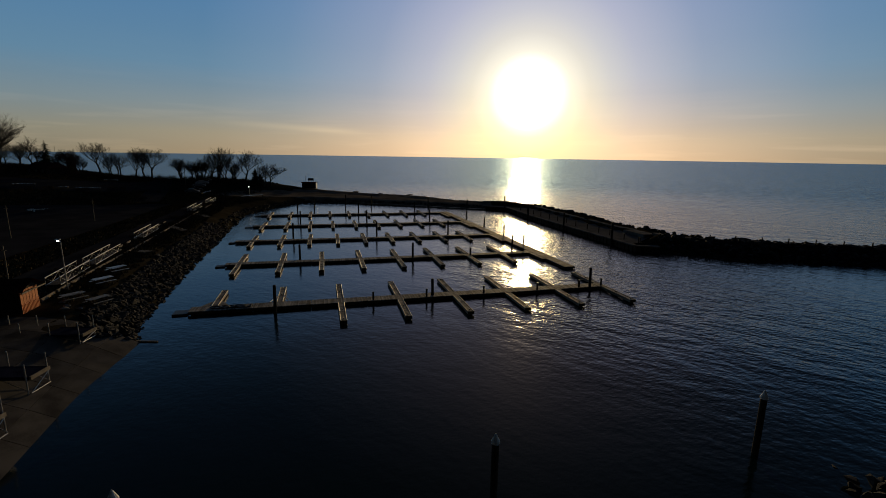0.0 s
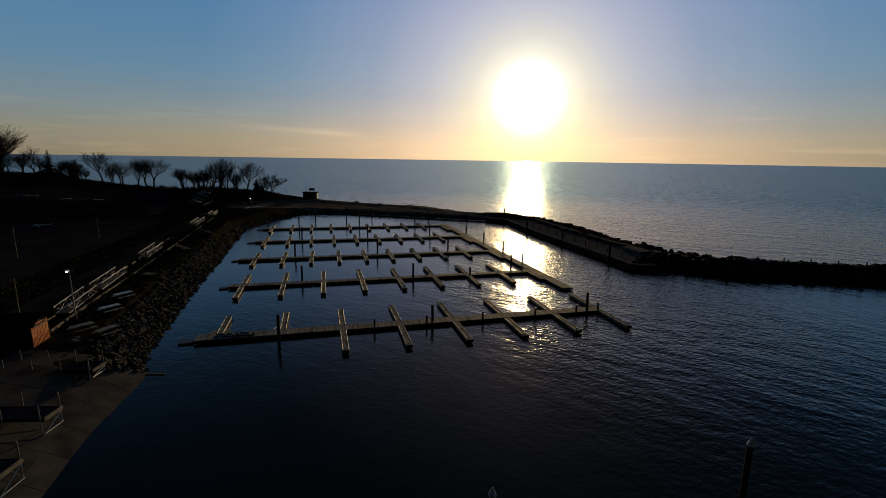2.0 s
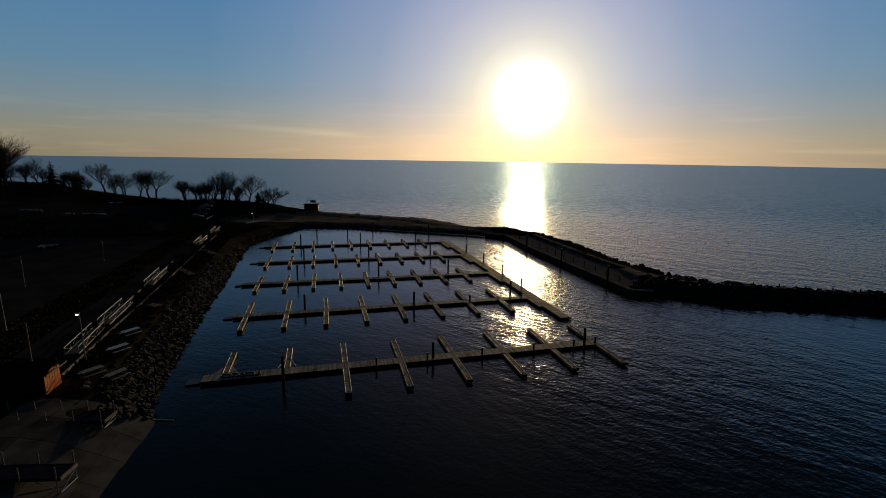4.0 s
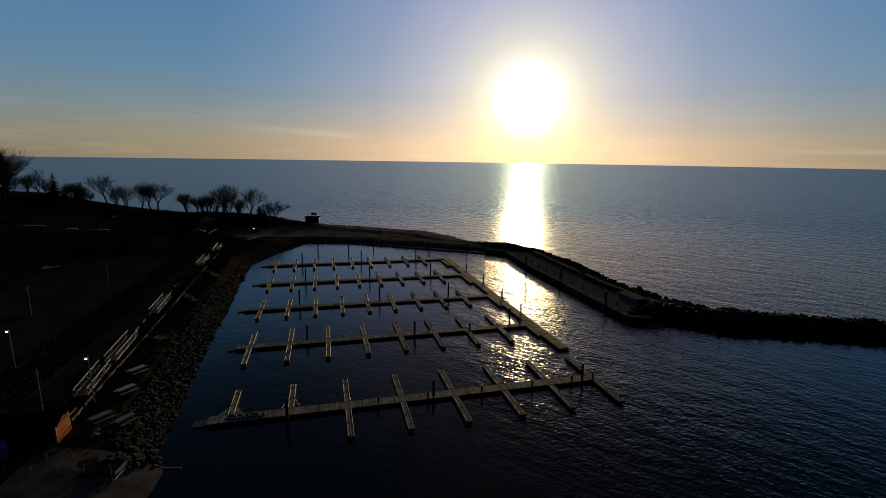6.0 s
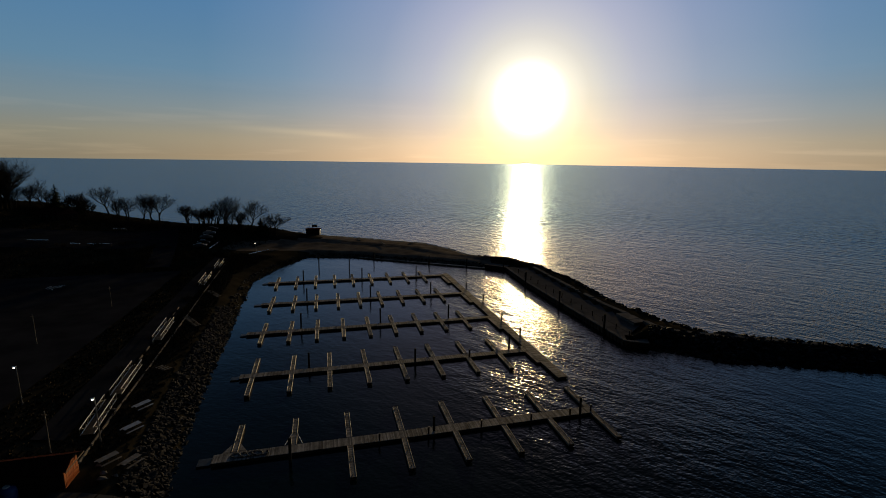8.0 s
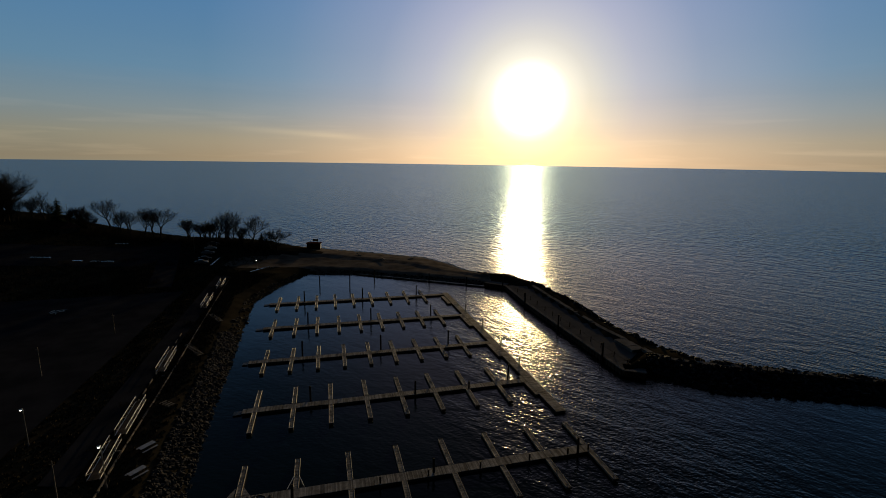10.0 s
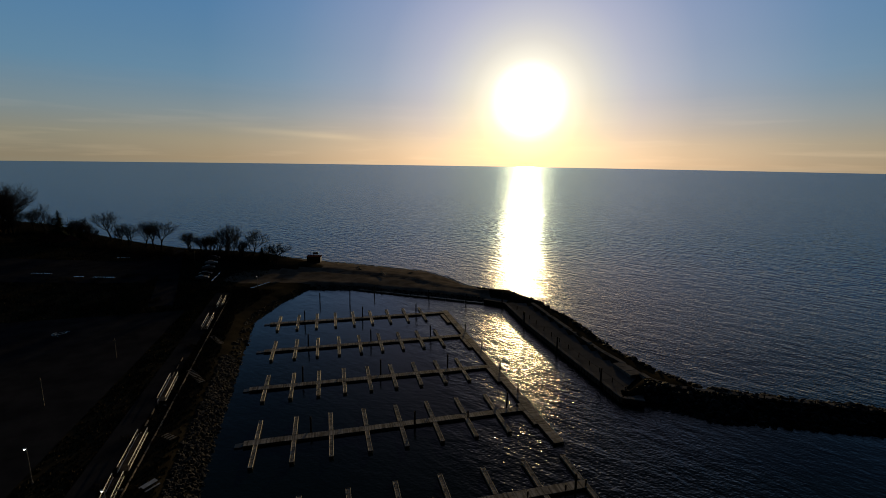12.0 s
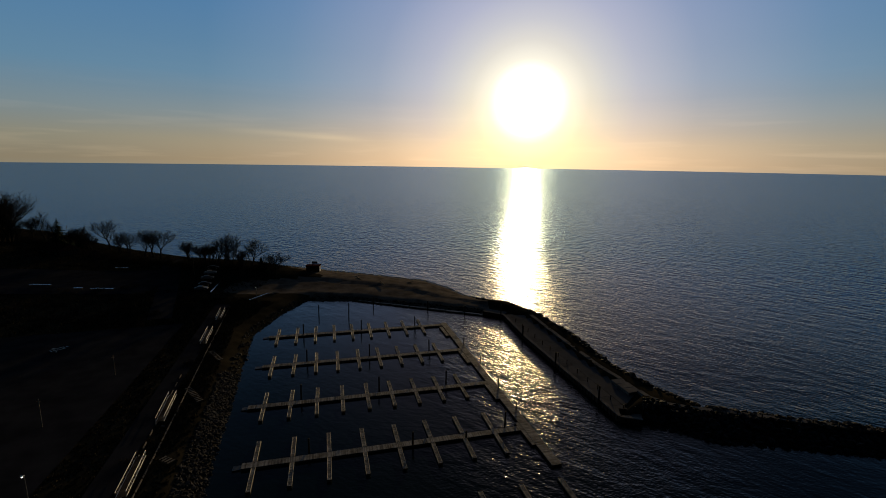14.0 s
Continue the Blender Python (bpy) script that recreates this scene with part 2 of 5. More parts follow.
PILE = mat("dark_pile", (0.020, 0.017, 0.014), (0.055, 0.045, 0.035), 1.5, 0.7, 0.4, 10)
FLOATS = mat("black_plastic_float", (0.012, 0.012, 0.013), (0.025, 0.025, 0.026), 2.0, 0.5, 0.1)
ALU = mat("dull_aluminium", (0.36, 0.35, 0.335), (0.50, 0.49, 0.47), 2.0, 0.42, 0.1, 12, metal=0.9)
RAIL = mat("galvanised_rail", (0.80, 0.80, 0.80), (0.90, 0.90, 0.90), 2.0, 0.24, 0.1, 12, metal=0.9)
WHITE = mat("white_plastic", (0.62, 0.62, 0.60), (0.78, 0.78, 0.76), 3.0, 0.5, 0.1)
TIMBER = mat("bleached_timber", (0.17, 0.14, 0.105), (0.33, 0.28, 0.215), 2.0, 0.8, 0.3, 10)
STEEL = mat("rusty_sheet_steel", (0.05, 0.035, 0.025), (0.12, 0.08, 0.055), 0.8, 0.75, 0.4, 12)
BARK = mat("grey_bark", (0.030, 0.024, 0.019), (0.075, 0.062, 0.048), 3.0, 0.9, 0.4)
NEEDLE = mat("dark_needles", (0.012, 0.022, 0.010), (0.035, 0.055, 0.025), 2.0, 0.8, 0.3)


BEAM = mat("sun_bleached_beam", (0.18, 0.15, 0.11), (0.32, 0.265, 0.20), 1.2, 0.52, 0.3, 10)
QUAY = mat("quay_gravel_concrete", (0.078, 0.076, 0.076), (0.135, 0.130, 0.128), 0.4, 0.9, 0.3, 20, island=0.3)
RAMP = mat("ramp_concrete", (0.040, 0.038, 0.039), (0.100, 0.095, 0.094), 0.6, 0.85, 0.3, 22, island=0.12)
NAVY = mat("dark_blue_deck", (0.010, 0.012, 0.026), (0.022, 0.026, 0.05), 1.5, 0.86, 0.2)
PALE = mat("pale_table_boards", (0.34, 0.34, 0.36), (0.52, 0.52, 0.54), 2.5, 0.35, 0.1, 10)
ORANGE = mat("orange_stained_wood", (0.40, 0.10, 0.025), (0.56, 0.17, 0.045), 1.5, 0.6, 0.2, 12, island=0.3)
BROWN = mat("dark_brown_boards", (0.025, 0.017, 0.012), (0.05, 0.035, 0.025), 1.5, 0.8, 0.3)
SHINGLE = mat("red_brown_shingle", (0.05, 0.018, 0.014), (0.09, 0.035, 0.028), 2.5, 0.85, 0.5)
BLUE = mat("blue_plastic", (0.02, 0.06, 0.20), (0.035, 0.09, 0.28), 2.0, 0.45, 0.1)
CARGREY = mat("grey_car_paint", (0.16, 0.17, 0.18), (0.2, 0.21, 0.22), 3.0, 0.3, 0.0)
CARDARK = mat("dark_car_paint", (0.02, 0.02, 0.025), (0.03, 0.03, 0.035), 3.0, 0.3, 0.0)
CARSILVER = mat("silver_car_paint", (0.45, 0.45, 0.46), (0.52, 0.52, 0.53), 3.0, 0.3, 0.0)


def board_mat(name, axis):
    """Deck boards lying across the given axis, 0.15 m wide, each with its own tone."""
    m = mat(name, (0.145, 0.140, 0.135), (0.33, 0.32, 0.308), 0.9, 0.8, 0.3, 12)
    nt = m.node_tree
    n, ln = nt.nodes.new, nt.links.new
    p = nt.nodes["Principled BSDF"]
    old = p.inputs["Base Color"].links[0].from_socket
    co, sep = n("ShaderNodeTexCoord"), n("ShaderNodeSeparateXYZ")
    ln(co.outputs["Object"], sep.inputs[0])
    k = n("ShaderNodeMath"); k.operation = "DIVIDE"; k.inputs[1].default_value = 0.15
    ln(sep.outputs[axis], k.inputs[0])
    fl = n("ShaderNodeMath"); fl.operation = "FLOOR"
    ln(k.outputs[0], fl.inputs[0])
    oi = n("ShaderNodeObjectInfo")
    cb = n("ShaderNodeCombineXYZ")
    ln(fl.outputs[0], cb.inputs[0]); ln(oi.outputs["Random"], cb.inputs[1])
    wn = n("ShaderNodeTexWhiteNoise"); wn.noise_dimensions = "3D"
    ln(cb.outputs[0], wn.inputs["Vector"])
    fr = n("ShaderNodeMath"); fr.operation = "FRACT"
    ln(k.outputs[0], fr.inputs[0])
    gap = n("ShaderNodeMath"); gap.operation = "GREATER_THAN"; gap.inputs[1].default_value = 0.09
    ln(fr.outputs[0], gap.inputs[0])
    mr = n("ShaderNodeMapRange"); mr.inputs["To Min"].default_value, mr.inputs["To Max"].default_value = 0.5, 1.5
    ln(wn.outputs["Value"], mr.inputs["Value"])
    g2 = n("ShaderNodeMath"); g2.operation = "MULTIPLY"
    ln(mr.outputs[0], g2.inputs[0]); ln(gap.outputs[0], g2.inputs[1])
    mul = n("ShaderNodeVectorMath"); mul.operation = "SCALE"
    ln(old, mul.inputs[0]); ln(g2.outputs[0], mul.inputs["Scale"])
    ln(mul.outputs[0], p.inputs["Base Color"])
    return m


DECK_X, DECK_Y = board_mat("walkway_boards", 0), board_mat("finger_boards", 1)
LIT = bpy.data.materials.new("lit_globe")
LIT.use_nodes = True
LIT.node_tree.nodes["Principled BSDF"].inputs["Emission Color"].default_value = (1, 0.93, 0.8, 1)
LIT.node_tree.nodes["Principled BSDF"].inputs["Emission Strength"].default_value = 6.0


# ---- mesh helpers ----
def mesh_ob(name, bm, material, parent=None, label="", smooth=False):
    me = bpy.data.meshes.new(name)
    bm.normal_update()
    bm.to_mesh(me)
    bm.free()
    me.materials.append(material)
    if smooth:
        for f in me.polygons:
            f.use_smooth = True
    ob = new(name, me)
    if parent is not None:
        ob.parent = parent
    if label:
        ob["label"] = label
    return ob


def part(name, bm, material, parent, label="", smooth=False):
    return mesh_ob(name, bm, material, parent, label, smooth)


def thing(name, x, y, z, turn, label, category, group=""):
    e = new(name)
    e.empty_display_size = 0.3
    e.matrix_world = pose(x, y, z, 0, 0, turn)
    return tagged(e, label, category, group)


def box(bm, x0, x1, y0, y1, z0, z1, bevel=0.0, m=None):
    r = bmesh.ops.create_cube(bm, size=1.0)
    vs = r["verts"]
    bmesh.ops.scale(bm, vec=(x1 - x0, y1 - y0, z1 - z0), verts=vs)
    bmesh.ops.translate(bm, vec=((x0 + x1) / 2, (y0 + y1) / 2, (z0 + z1) / 2), verts=vs)
    if bevel:
        es = list({e for v in vs for e in v.link_edges})
        vs = list({v for f in bmesh.ops.bevel(bm, geom=es, offset=bevel, segments=1, affect="EDGES")["faces"] for v in f.verts})
    if m is not None:
        bmesh.ops.transform(bm, matrix=m, verts=vs)
    return vs


def rod(bm, p, q, r0, r1=None, sides=8):
    """A tapered round bar from p to q."""
    p, q = Vector(p), Vector(q)
    r1 = r0 if r1 is None else r1
    d = q - p
    rot = d.to_track_quat("Z", "Y").to_matrix()
    rings = []
    for c, r in ((p, r0), (q, r1)):
        rings.append([bm.verts.new(c + rot @ Vector((r * math.cos(a), r * math.sin(a), 0)))
                      for a in (2 * math.pi * i / sides for i in range(sides))])
    for i in range(sides):
        j = (i + 1) % sides
        bm.faces.new((rings[0][i], rings[0][j], rings[1][j], rings[1][i]))
    bm.faces.new(rings[1])
    bm.faces.new(rings[0][::-1])


# ---- ground: one sheet with the shore's slopes ----
# outline of the land, anticlockwise: x, y, width of the slope that starts at this corner, height at its top
SHORE = [
    (-22.0, -60, 9, 2.0), (-21.0, 18, 9, 2.0), (-24.4, 29, 9, 2.0), (-26.3, 38.3, 5, 2.2), (-27.8, 40.0, 5, 2.2), (-30.3, 47.0, 5, 2.2), (-33.0, 55.6, 5, 2.2),
    (-36.7, 67.4, 5, 2.2), (-39.8, 79, 5, 2.2), (-45.0, 96.7, 5, 2.2), (-52.0, 122, 6, 2.3), (-50.2, 140, 6, 2.2), (-46.3, 154.8, 5, 1.7),
    (-31.6, 155.3, 4.5, 1.5), (-7.5, 148.6, 4, 1.5), (13.9, 142.8, 3, 1.3), (20.3, 139.5, 0.5, 1.1), (24.0, 120.6, 0.5, 1.1), (29.0, 101.8, 0.5, 1.1),
    (34.9, 80.6, 0.5, 1.1), (38.9, 79.6, 4, 2.3), (43.0, 78.2, 7, 2.1), (50.0, 74.3, 7, 2.05), (60.0, 73.4, 7, 2.05), (75.0, 70.8, 7, 2.1),
    (130, 58, 7, 2.1), (132, 65, 3, 2.1), (80.8, 78.2, 3, 2.05), (53.0, 85.0, 3, 2.05), (47.8, 92.3, 3, 1.8), (44.2, 99.5, 3, 1.8),
    (41.8, 106.6, 3, 1.8), (38.6, 123.2, 3, 1.8), (32.2, 140.8, 3, 1.8), (24.0, 154, 5, 2.2), (14.1, 160.0, 12, 2.2), (8.2, 164.5, 16, 2.2),
    (2.2, 175, 20, 2.2), (-6.9, 184.7, 22, 2.2), (-18.7, 189.1, 24, 2.2), (-33.6, 194.8, 22, 2.2), (-54.4, 201.0, 18, 2.3), (-83.2, 211.8, 12, 2.3),
    (-114.4, 216.9, 10, 2.3), (-144.0, 226.8, 10, 2.3), (-169.1, 238.5, 10, 2.3), (-211.2, 264.0, 10, 2.3), (-297.0, 297.0, 10, 2.3), (-460, 360, 10, 2.3),
    (-460, -60, 10, 2.3),
]


def smooth(v):
    v = np.clip(v, 0, 1)
    return v * v * (3 - 2 * v)


def land_height(px, py):
    """Height of the ground at arrays of places."""
    best = np.full(px.shape, 1e9)
    high = np.zeros(px.shape)
    inside = np.zeros(px.shape, bool)
    k = len(SHORE)
    for i in range(k):
        ax, ay, aw, ah = SHORE[i]
        bx, by, bw, bh = SHORE[(i + 1) % k]
        dx, dy = bx - ax, by - ay
        t = np.clip(((px - ax) * dx + (py - ay) * dy) / (dx * dx + dy * dy), 0, 1)
        d = np.hypot(px - ax - t * dx, py - ay - t * dy)
        w, h = aw + (bw - aw) * t, ah + (bh - ah) * t
        s = np.clip(d / w, 0, 1)
        v = h * (s * (1.6 - 0.6 * s))
        closer = d < best
        best = np.where(closer, d, best)
        high = np.where(closer, v, high)
        cross = ((ay > py) != (by > py)) & (px < dx * (py - ay) / (dy if dy else 1e-9) + ax)
        inside ^= cross
    # the park rises gently towards the wooded bluff
    rise = smooth((-px - 66) / 150) * smooth((py - 60) / 130) * 5.9 + 3.0 * np.exp(-((px + 86) ** 2 / 900 + (py - 187) ** 2 / 330))
    return np.where(inside, high + rise * np.clip(best / 16, 0, 1), -np.minimum(best * 0.35, 4.0) - 0.05)


def height_at(x, y):
    return float(land_height(np.array([float(x)]), np.array([float(y)]))[0])


def ground_sheet():
    xs = np.concatenate([np.arange(-460, -120, 5.0), np.arange(-120, 60, 1.25), np.arange(60, 145, 2.5)])
    ys = np.concatenate([np.arange(-70, 20, 4.0), np.arange(20, 165, 1.25), np.arange(165, 240, 2.0), np.arange(240, 380, 5.0)])
    gx, gy = np.meshgrid(xs, ys)
    gz = land_height(gx, gy)
    bumps = np.array([noise.fractal(Vector((x * 0.18, y * 0.18, 3)), 0.6, 2.1, 4) for x, y in zip(gx.ravel(), gy.ravel())]).reshape(gx.shape)
    flat = ((gx > -42) & (gx < -18) & (gy < 40)) | ((gx > 12) & (gx < 40) & (gz < 1.5))
    gz = gz + np.where(flat, -0.10, np.where(gz > 0.3, bumps * 0.16, bumps * 0.05))
    nx, ny = len(xs), len(ys)
    idx = np.arange(nx * ny).reshape(ny, nx)
    faces = np.stack([idx[:-1, :-1], idx[:-1, 1:], idx[1:, 1:], idx[1:, :-1]], -1).reshape(-1, 4)
    keep = gz.ravel()[faces].max(1) > -1.5
    me = bpy.data.meshes.new("ground")
    me.from_pydata(np.stack([gx, gy, gz], -1).reshape(-1, 3).tolist(), [], faces[keep].tolist())
    me.materials.append(EARTH)
    me.materials.append(SAND)
    for f in me.polygons:
        f.use_smooth = True
        c = f.center
        if c.y > 156.5 - 0.24 * (c.x + 46) * (c.x > -46) + 1.5 * math.sin(c.x * 0.21) and c.x > -78 and c.x < 16 and c.z < 2.7:
            f.material_index = 1
    return tagged(new("ground", me), "dark grassy park ground with sandy lake beach", "ground", kind="structure")


ground_sheet()


def lake():
    bm = bmesh.new()
    rings = [0.01, 60, 140, 300, 700, 1800, 4880]
    last = None
    for r in rings:
        ring = [bm.verts.new((r * math.cos(a), r * math.sin(a), 0)) for a in (2 * math.pi * i / 128 for i in range(128))]
        if last:
            for i in range(128):
                j = (i + 1) % 128
                bm.faces.new((last[i], ring[i], ring[j], last[j]))
        last = ring
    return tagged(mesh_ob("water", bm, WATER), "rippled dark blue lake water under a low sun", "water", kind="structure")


lake()


# ---- floating docks ----
DECK_Z = 0.4
MESHES = {}


def shared(key, name, build, material, parent, label="", smooth=False):
    """A part whose mesh is made once and used by all parts of the same key."""
    if key not in MESHES:
        bm = bmesh.new()
        build(bm)
        ob = mesh_ob(name, bm, material, parent, label, smooth)
        MESHES[key] = ob.data
        return ob
    ob = new(name, MESHES[key])
    ob.parent = parent
    if label:
        ob["label"] = label
    return ob


def gusset(bm, side):
    vs = [bm.verts.new((side * x, y, z)) for z in (DECK_Z - 0.06, DECK_Z - 0.01) for x, y in ((0.46, 0.04), (1.35, 0.04), (0.46, 1.7))]
    fs = [(0, 2, 1), (3, 4, 5), (0, 1, 4, 3), (1, 2, 5, 4), (2, 0, 3, 5)]
    for f in fs:
        bm.faces.new([vs[i] for i in (f if side > 0 else f[::-1])])


def finger_pier(parent, s, side, width, reach, braced=0):
    f = new("finger_pier")
    f.parent = parent
    f.location = (s, side * width / 2, random.uniform(-0.03, 0.03))
    f.rotation_euler = (0, radians(random.uniform(-0.6, 0.6)), (0 if side > 0 else math.pi) + radians(random.uniform(-0.5, 0.5)))
    w, l = 0.60, round(reach - width / 2, 2)
    key = (w, l)
    shared(("fd", key), "deck_section", lambda bm: box(bm, -w / 2 + 0.03, w / 2 - 0.03, 0.04, l, DECK_Z - 0.065, DECK_Z - 0.005, 0.012), DECK_Y, f)
    for x in (-w / 2, w / 2):
        shared(("fe", key, x), "edge_beam", lambda bm: box(bm, x - 0.05, x + 0.05, 0.06, l, DECK_Z - 0.30, DECK_Z + 0.035, 0.03), BEAM, f, "bleached timber edge beam")
    shared(("fx", key), "end_beam", lambda bm: box(bm, -w / 2 - 0.05, w / 2 + 0.05, l + 0.003, l + 0.09, DECK_Z - 0.32, DECK_Z + 0.02, 0.01), FASCIA, f, "dark timber end beam")
    for a, b in ((l - 1.6, l - 0.1), (l * 0.3, l * 0.3 + 1.2)):
        shared(("ff", key, a), "float", lambda bm: box(bm, -w / 2 + 0.08, w / 2 - 0.08, a, b, -0.3, DECK_Z - 0.08, 0.05), FLOATS, f, "black plastic float")
    for sd in (-1, 1) if braced else ():
        if braced == 1:
            shared(("fg", sd), "gusset", lambda bm: gusset(bm, sd), DECK_Y, f)
        else:
            shared(("fb", sd), "brace", lambda bm: rod(bm, (sd * 0.33, 2.3, DECK_Z), (sd * 1.0, 0.1, DECK_Z), 0.05, sides=6), WHITE, f, "slim white diagonal brace")
    for y in (l - 0.5, l * 0.45):
        def cleat(bm):
            box(bm, -0.05, 0.05, y - 0.06, y + 0.06, DECK_Z - 0.01, DECK_Z + 0.09)
            box(bm, -0.04, 0.04, y - 0.17, y + 0.17, DECK_Z + 0.09, DECK_Z + 0.13, 0.01)
        shared(("fc", key, y), "cleat", cleat, FLOATS, f, "black dock cleat")


def float_dock(ax, ay, bx, by, width, fingers, finger_len, label, far_only=0, stub=0.0):
    """A walkway from a to b; fingers: distances along it where finger piers cross."""
    turn = math.degrees(math.atan2(by - ay, bx - ax))
    length = math.hypot(bx - ax, by - ay)
    e = thing("floating_dock", ax, ay, 0, turn, label, "dock", "marina docks")
    n = max(1, round(length / 6.0))
    step = length / n
    for i in range(n):
        d = new("walkway_section")
        d.parent = e
        d.location = (i * step, 0, random.uniform(-0.02, 0.02))
        key = (round(step, 3), width)
        shared(("wd", key), "deck", lambda bm: box(bm, 0.02, step - 0.02, -width / 2, width / 2, DECK_Z - 0.07, DECK_Z, 0.015), DECK_X, d)
        for y in (-width / 2, width / 2):
            shared(("wf", key, y), "fascia", lambda bm: box(bm, 0.02, step - 0.02, y - 0.04, y + 0.04, DECK_Z - 0.36, DECK_Z - 0.075, 0.01), FASCIA, d, "dark timber fascia")
        for a in (0.25, step / 2 + 0.2):
            shared(("wl", key, a), "float", lambda bm: box(bm, a, a + step / 2 - 0.45, -width / 2 + 0.12, width / 2 - 0.12, -0.3, DECK_Z - 0.08, 0.05), FLOATS, d, "black plastic float")
    for k, s in enumerate(fingers):
        finger_pier(e, s, 1, width, finger_len / 2, k + 1 if k < far_only else 0)
        if k >= far_only:
            finger_pier(e, s, -1, width, finger_len / 2)
    if stub:
        bm = bmesh.new()
        box(bm, -stub, -0.05, -width / 2 + 0.1, width / 2 - 0.1, -0.3, DECK_Z - 0.22, 0.04)
        part("end_float", bm, FLOATS, e, "low dark end float")
    return e


def along(n, first, step):
    return [first + step * i for i in range(n)]


DOCK_LABEL = "grey weathered timber floating dock with empty finger piers"
float_dock(-25.6, 45.7, 21.1, 57.6, 1.6, along(8, 2.2, 6.5), 13.2, DOCK_LABEL, 2, 1.5)
float_dock(-31.1, 65.6, 15.6, 77.5, 1.4, along(8, 1.9, 5.82), 12.8, DOCK_LABEL, 0, 1.3)
float_dock(-37.4, 83.2, 11.0, 95.1, 1.4, along(9, 3.0, 5.06), 10.8, DOCK_LABEL, 0, 1.1)
float_dock(-41.6, 101.5, 5.9, 113.2, 1.4, along(9, 2.2, 5.03), 11.2, DOCK_LABEL, 0, 1.6)
float_dock(-46.9, 119.8, 0.6, 131.6, 1.4, along(9, 2.4, 5.03), 11.6, DOCK_LABEL, 0, 1.4)
float_dock(1.0, 133.2, 19.4, 67.0, 1.7, [], 1, "long timber floating main walkway closing the dock rows")


def side_float(ax, ay, bx, by):
    length = math.hypot(bx - ax, by - ay)
    e = thing("side_dock", ax, ay, 0, math.degrees(math.atan2(by - ay, bx - ax)), "narrow timber floating dock alongside the main walkway", "dock", "side docks")
    bm = bmesh.new(); box(bm, 0, length, -0.45, 0.45, DECK_Z - 0.07, DECK_Z - 0.01, 0.012)
    part("deck", bm, DECK_X, e)
    for y in (-0.48, 0.48):
        bm = bmesh.new(); box(bm, 0, length, y - 0.03, y + 0.03, DECK_Z - 0.34, DECK_Z, 0.01)
        part("fascia", bm, FASCIA, e)
    bm = bmesh.new(); box(bm, 0.2, length - 0.2, -0.38, 0.38, -0.3, DECK_Z - 0.08, 0.04)
    part("float", bm, FLOATS, e)


for q in (0.02, 0.29, 0.56, 0.80):
    x0, y0 = 1.4 + 18.6 * q - 1.45, 131.4 - 64.6 * q - 0.42
    side_float(x0, y0, x0 + 2.0, y0 - 6.95)


def pile(x, y, top, label, cap=False, r=0.16, group="dock piles"):
    e = thing("mooring_pile", x, y, -1.5, random.uniform(0, 90), label, "pile", group)
    lean = Vector((random.uniform(-0.02, 0.02), random.uniform(-0.02, 0.02), 1)) * (top + 1.5)
    bm = bmesh.new(); rod(bm, (0, 0, 0), lean, r * 1.06, r, 12)
    part("shaft", bm, PILE, e, smooth=False)
    bm = bmesh.new()
    if cap:
        rod(bm, lean * 0.999, lean + Vector((0, 0, 0.12)), r * 1.18, r * 1.18, 12)
        rod(bm, lean + Vector((0, 0, 0.12)), lean + Vector((0, 0, 0.5)), r * 1.18, 0.02, 12)
        part("cap", bm, WHITE, e, "white plastic cone cap")
    else:
        rod(bm, lean * 0.999, lean + Vector((0, 0, 0.06)), r * 1.1, r * 0.7, 12)
        part("cap", bm, PILE, e)
    return e


PILE_LABEL = "dark timber pile standing beside the floating dock"
for x, y, top in ((-16.9, 45.9, 3.0), (-0.7, 51.9, 2.3), (18.9, 56.0, 2.9), (-21.6, 70.0, 2.5), (-4.3, 71.9, 2.7), (12.4, 78.4, 3.0), (5.0, 74.2, 1.6),
                  (-28.2, 87.4, 3.2), (-12.7, 91.3, 3.2), (1.6, 94.6, 3.2), (-32.0, 104.6, 3.4), (-17.4, 108.4, 3.4), (-2.6, 112.0, 3.4),
                  (-38.0, 122.2, 3.4), (-22.6, 126.2, 3.4), (-7.4, 130.0, 3.4), (10.0, 104.8, 2.6), (12.9, 92.4, 2.8), (15.4, 83.6, 2.2), (6.6, 116.5, 2.4)):
    pile(x, y, top, PILE_LABEL)
for x, y, top in ((-38.5, 140.1, 3.2), (-28.8, 139.0, 4.4), (-22.6, 149.4, 3.2), (-4.0, 145.2, 3.4), (8.0, 141.6, 3.2)):
    pile(x, y, top, "dark pile standing alone in the basin water", group="basin piles")
for x, y, top in ((19.2, 138.6, 4.6), (22.9, 120.4, 4.4), (27.8, 103.0, 4.2), (32.6, 86.4, 4.2)):
    pile(x, y, top, "dark fender pile against the quay wall", r=0.19, group="quay piles")
for x, y in ((2.8, 19.6), (18.1, 23.8), (-12.0, 15.7)):
    pile(x, y, 3.4, "dark round pile with a white cone cap in open water", True, 0.17, "capped piles")


def pedestal(x, y):
    e = thing("dock_pedestal", x, y, DECK_Z, 14, "small dark utility post standing on the dock", "utility post", "dock pedestals")
    bm = bmesh.new(); box(bm, -0.1, 0.1, -0.08, 0.08, 0, 0.85, 0.02)
    part("post", bm, FASCIA, e)
    bm = bmesh.new(); box(bm, -0.13, 0.13, -0.11, 0.11, 0.85, 0.95, 0.03)
    part("cap", bm, FLOATS, e)


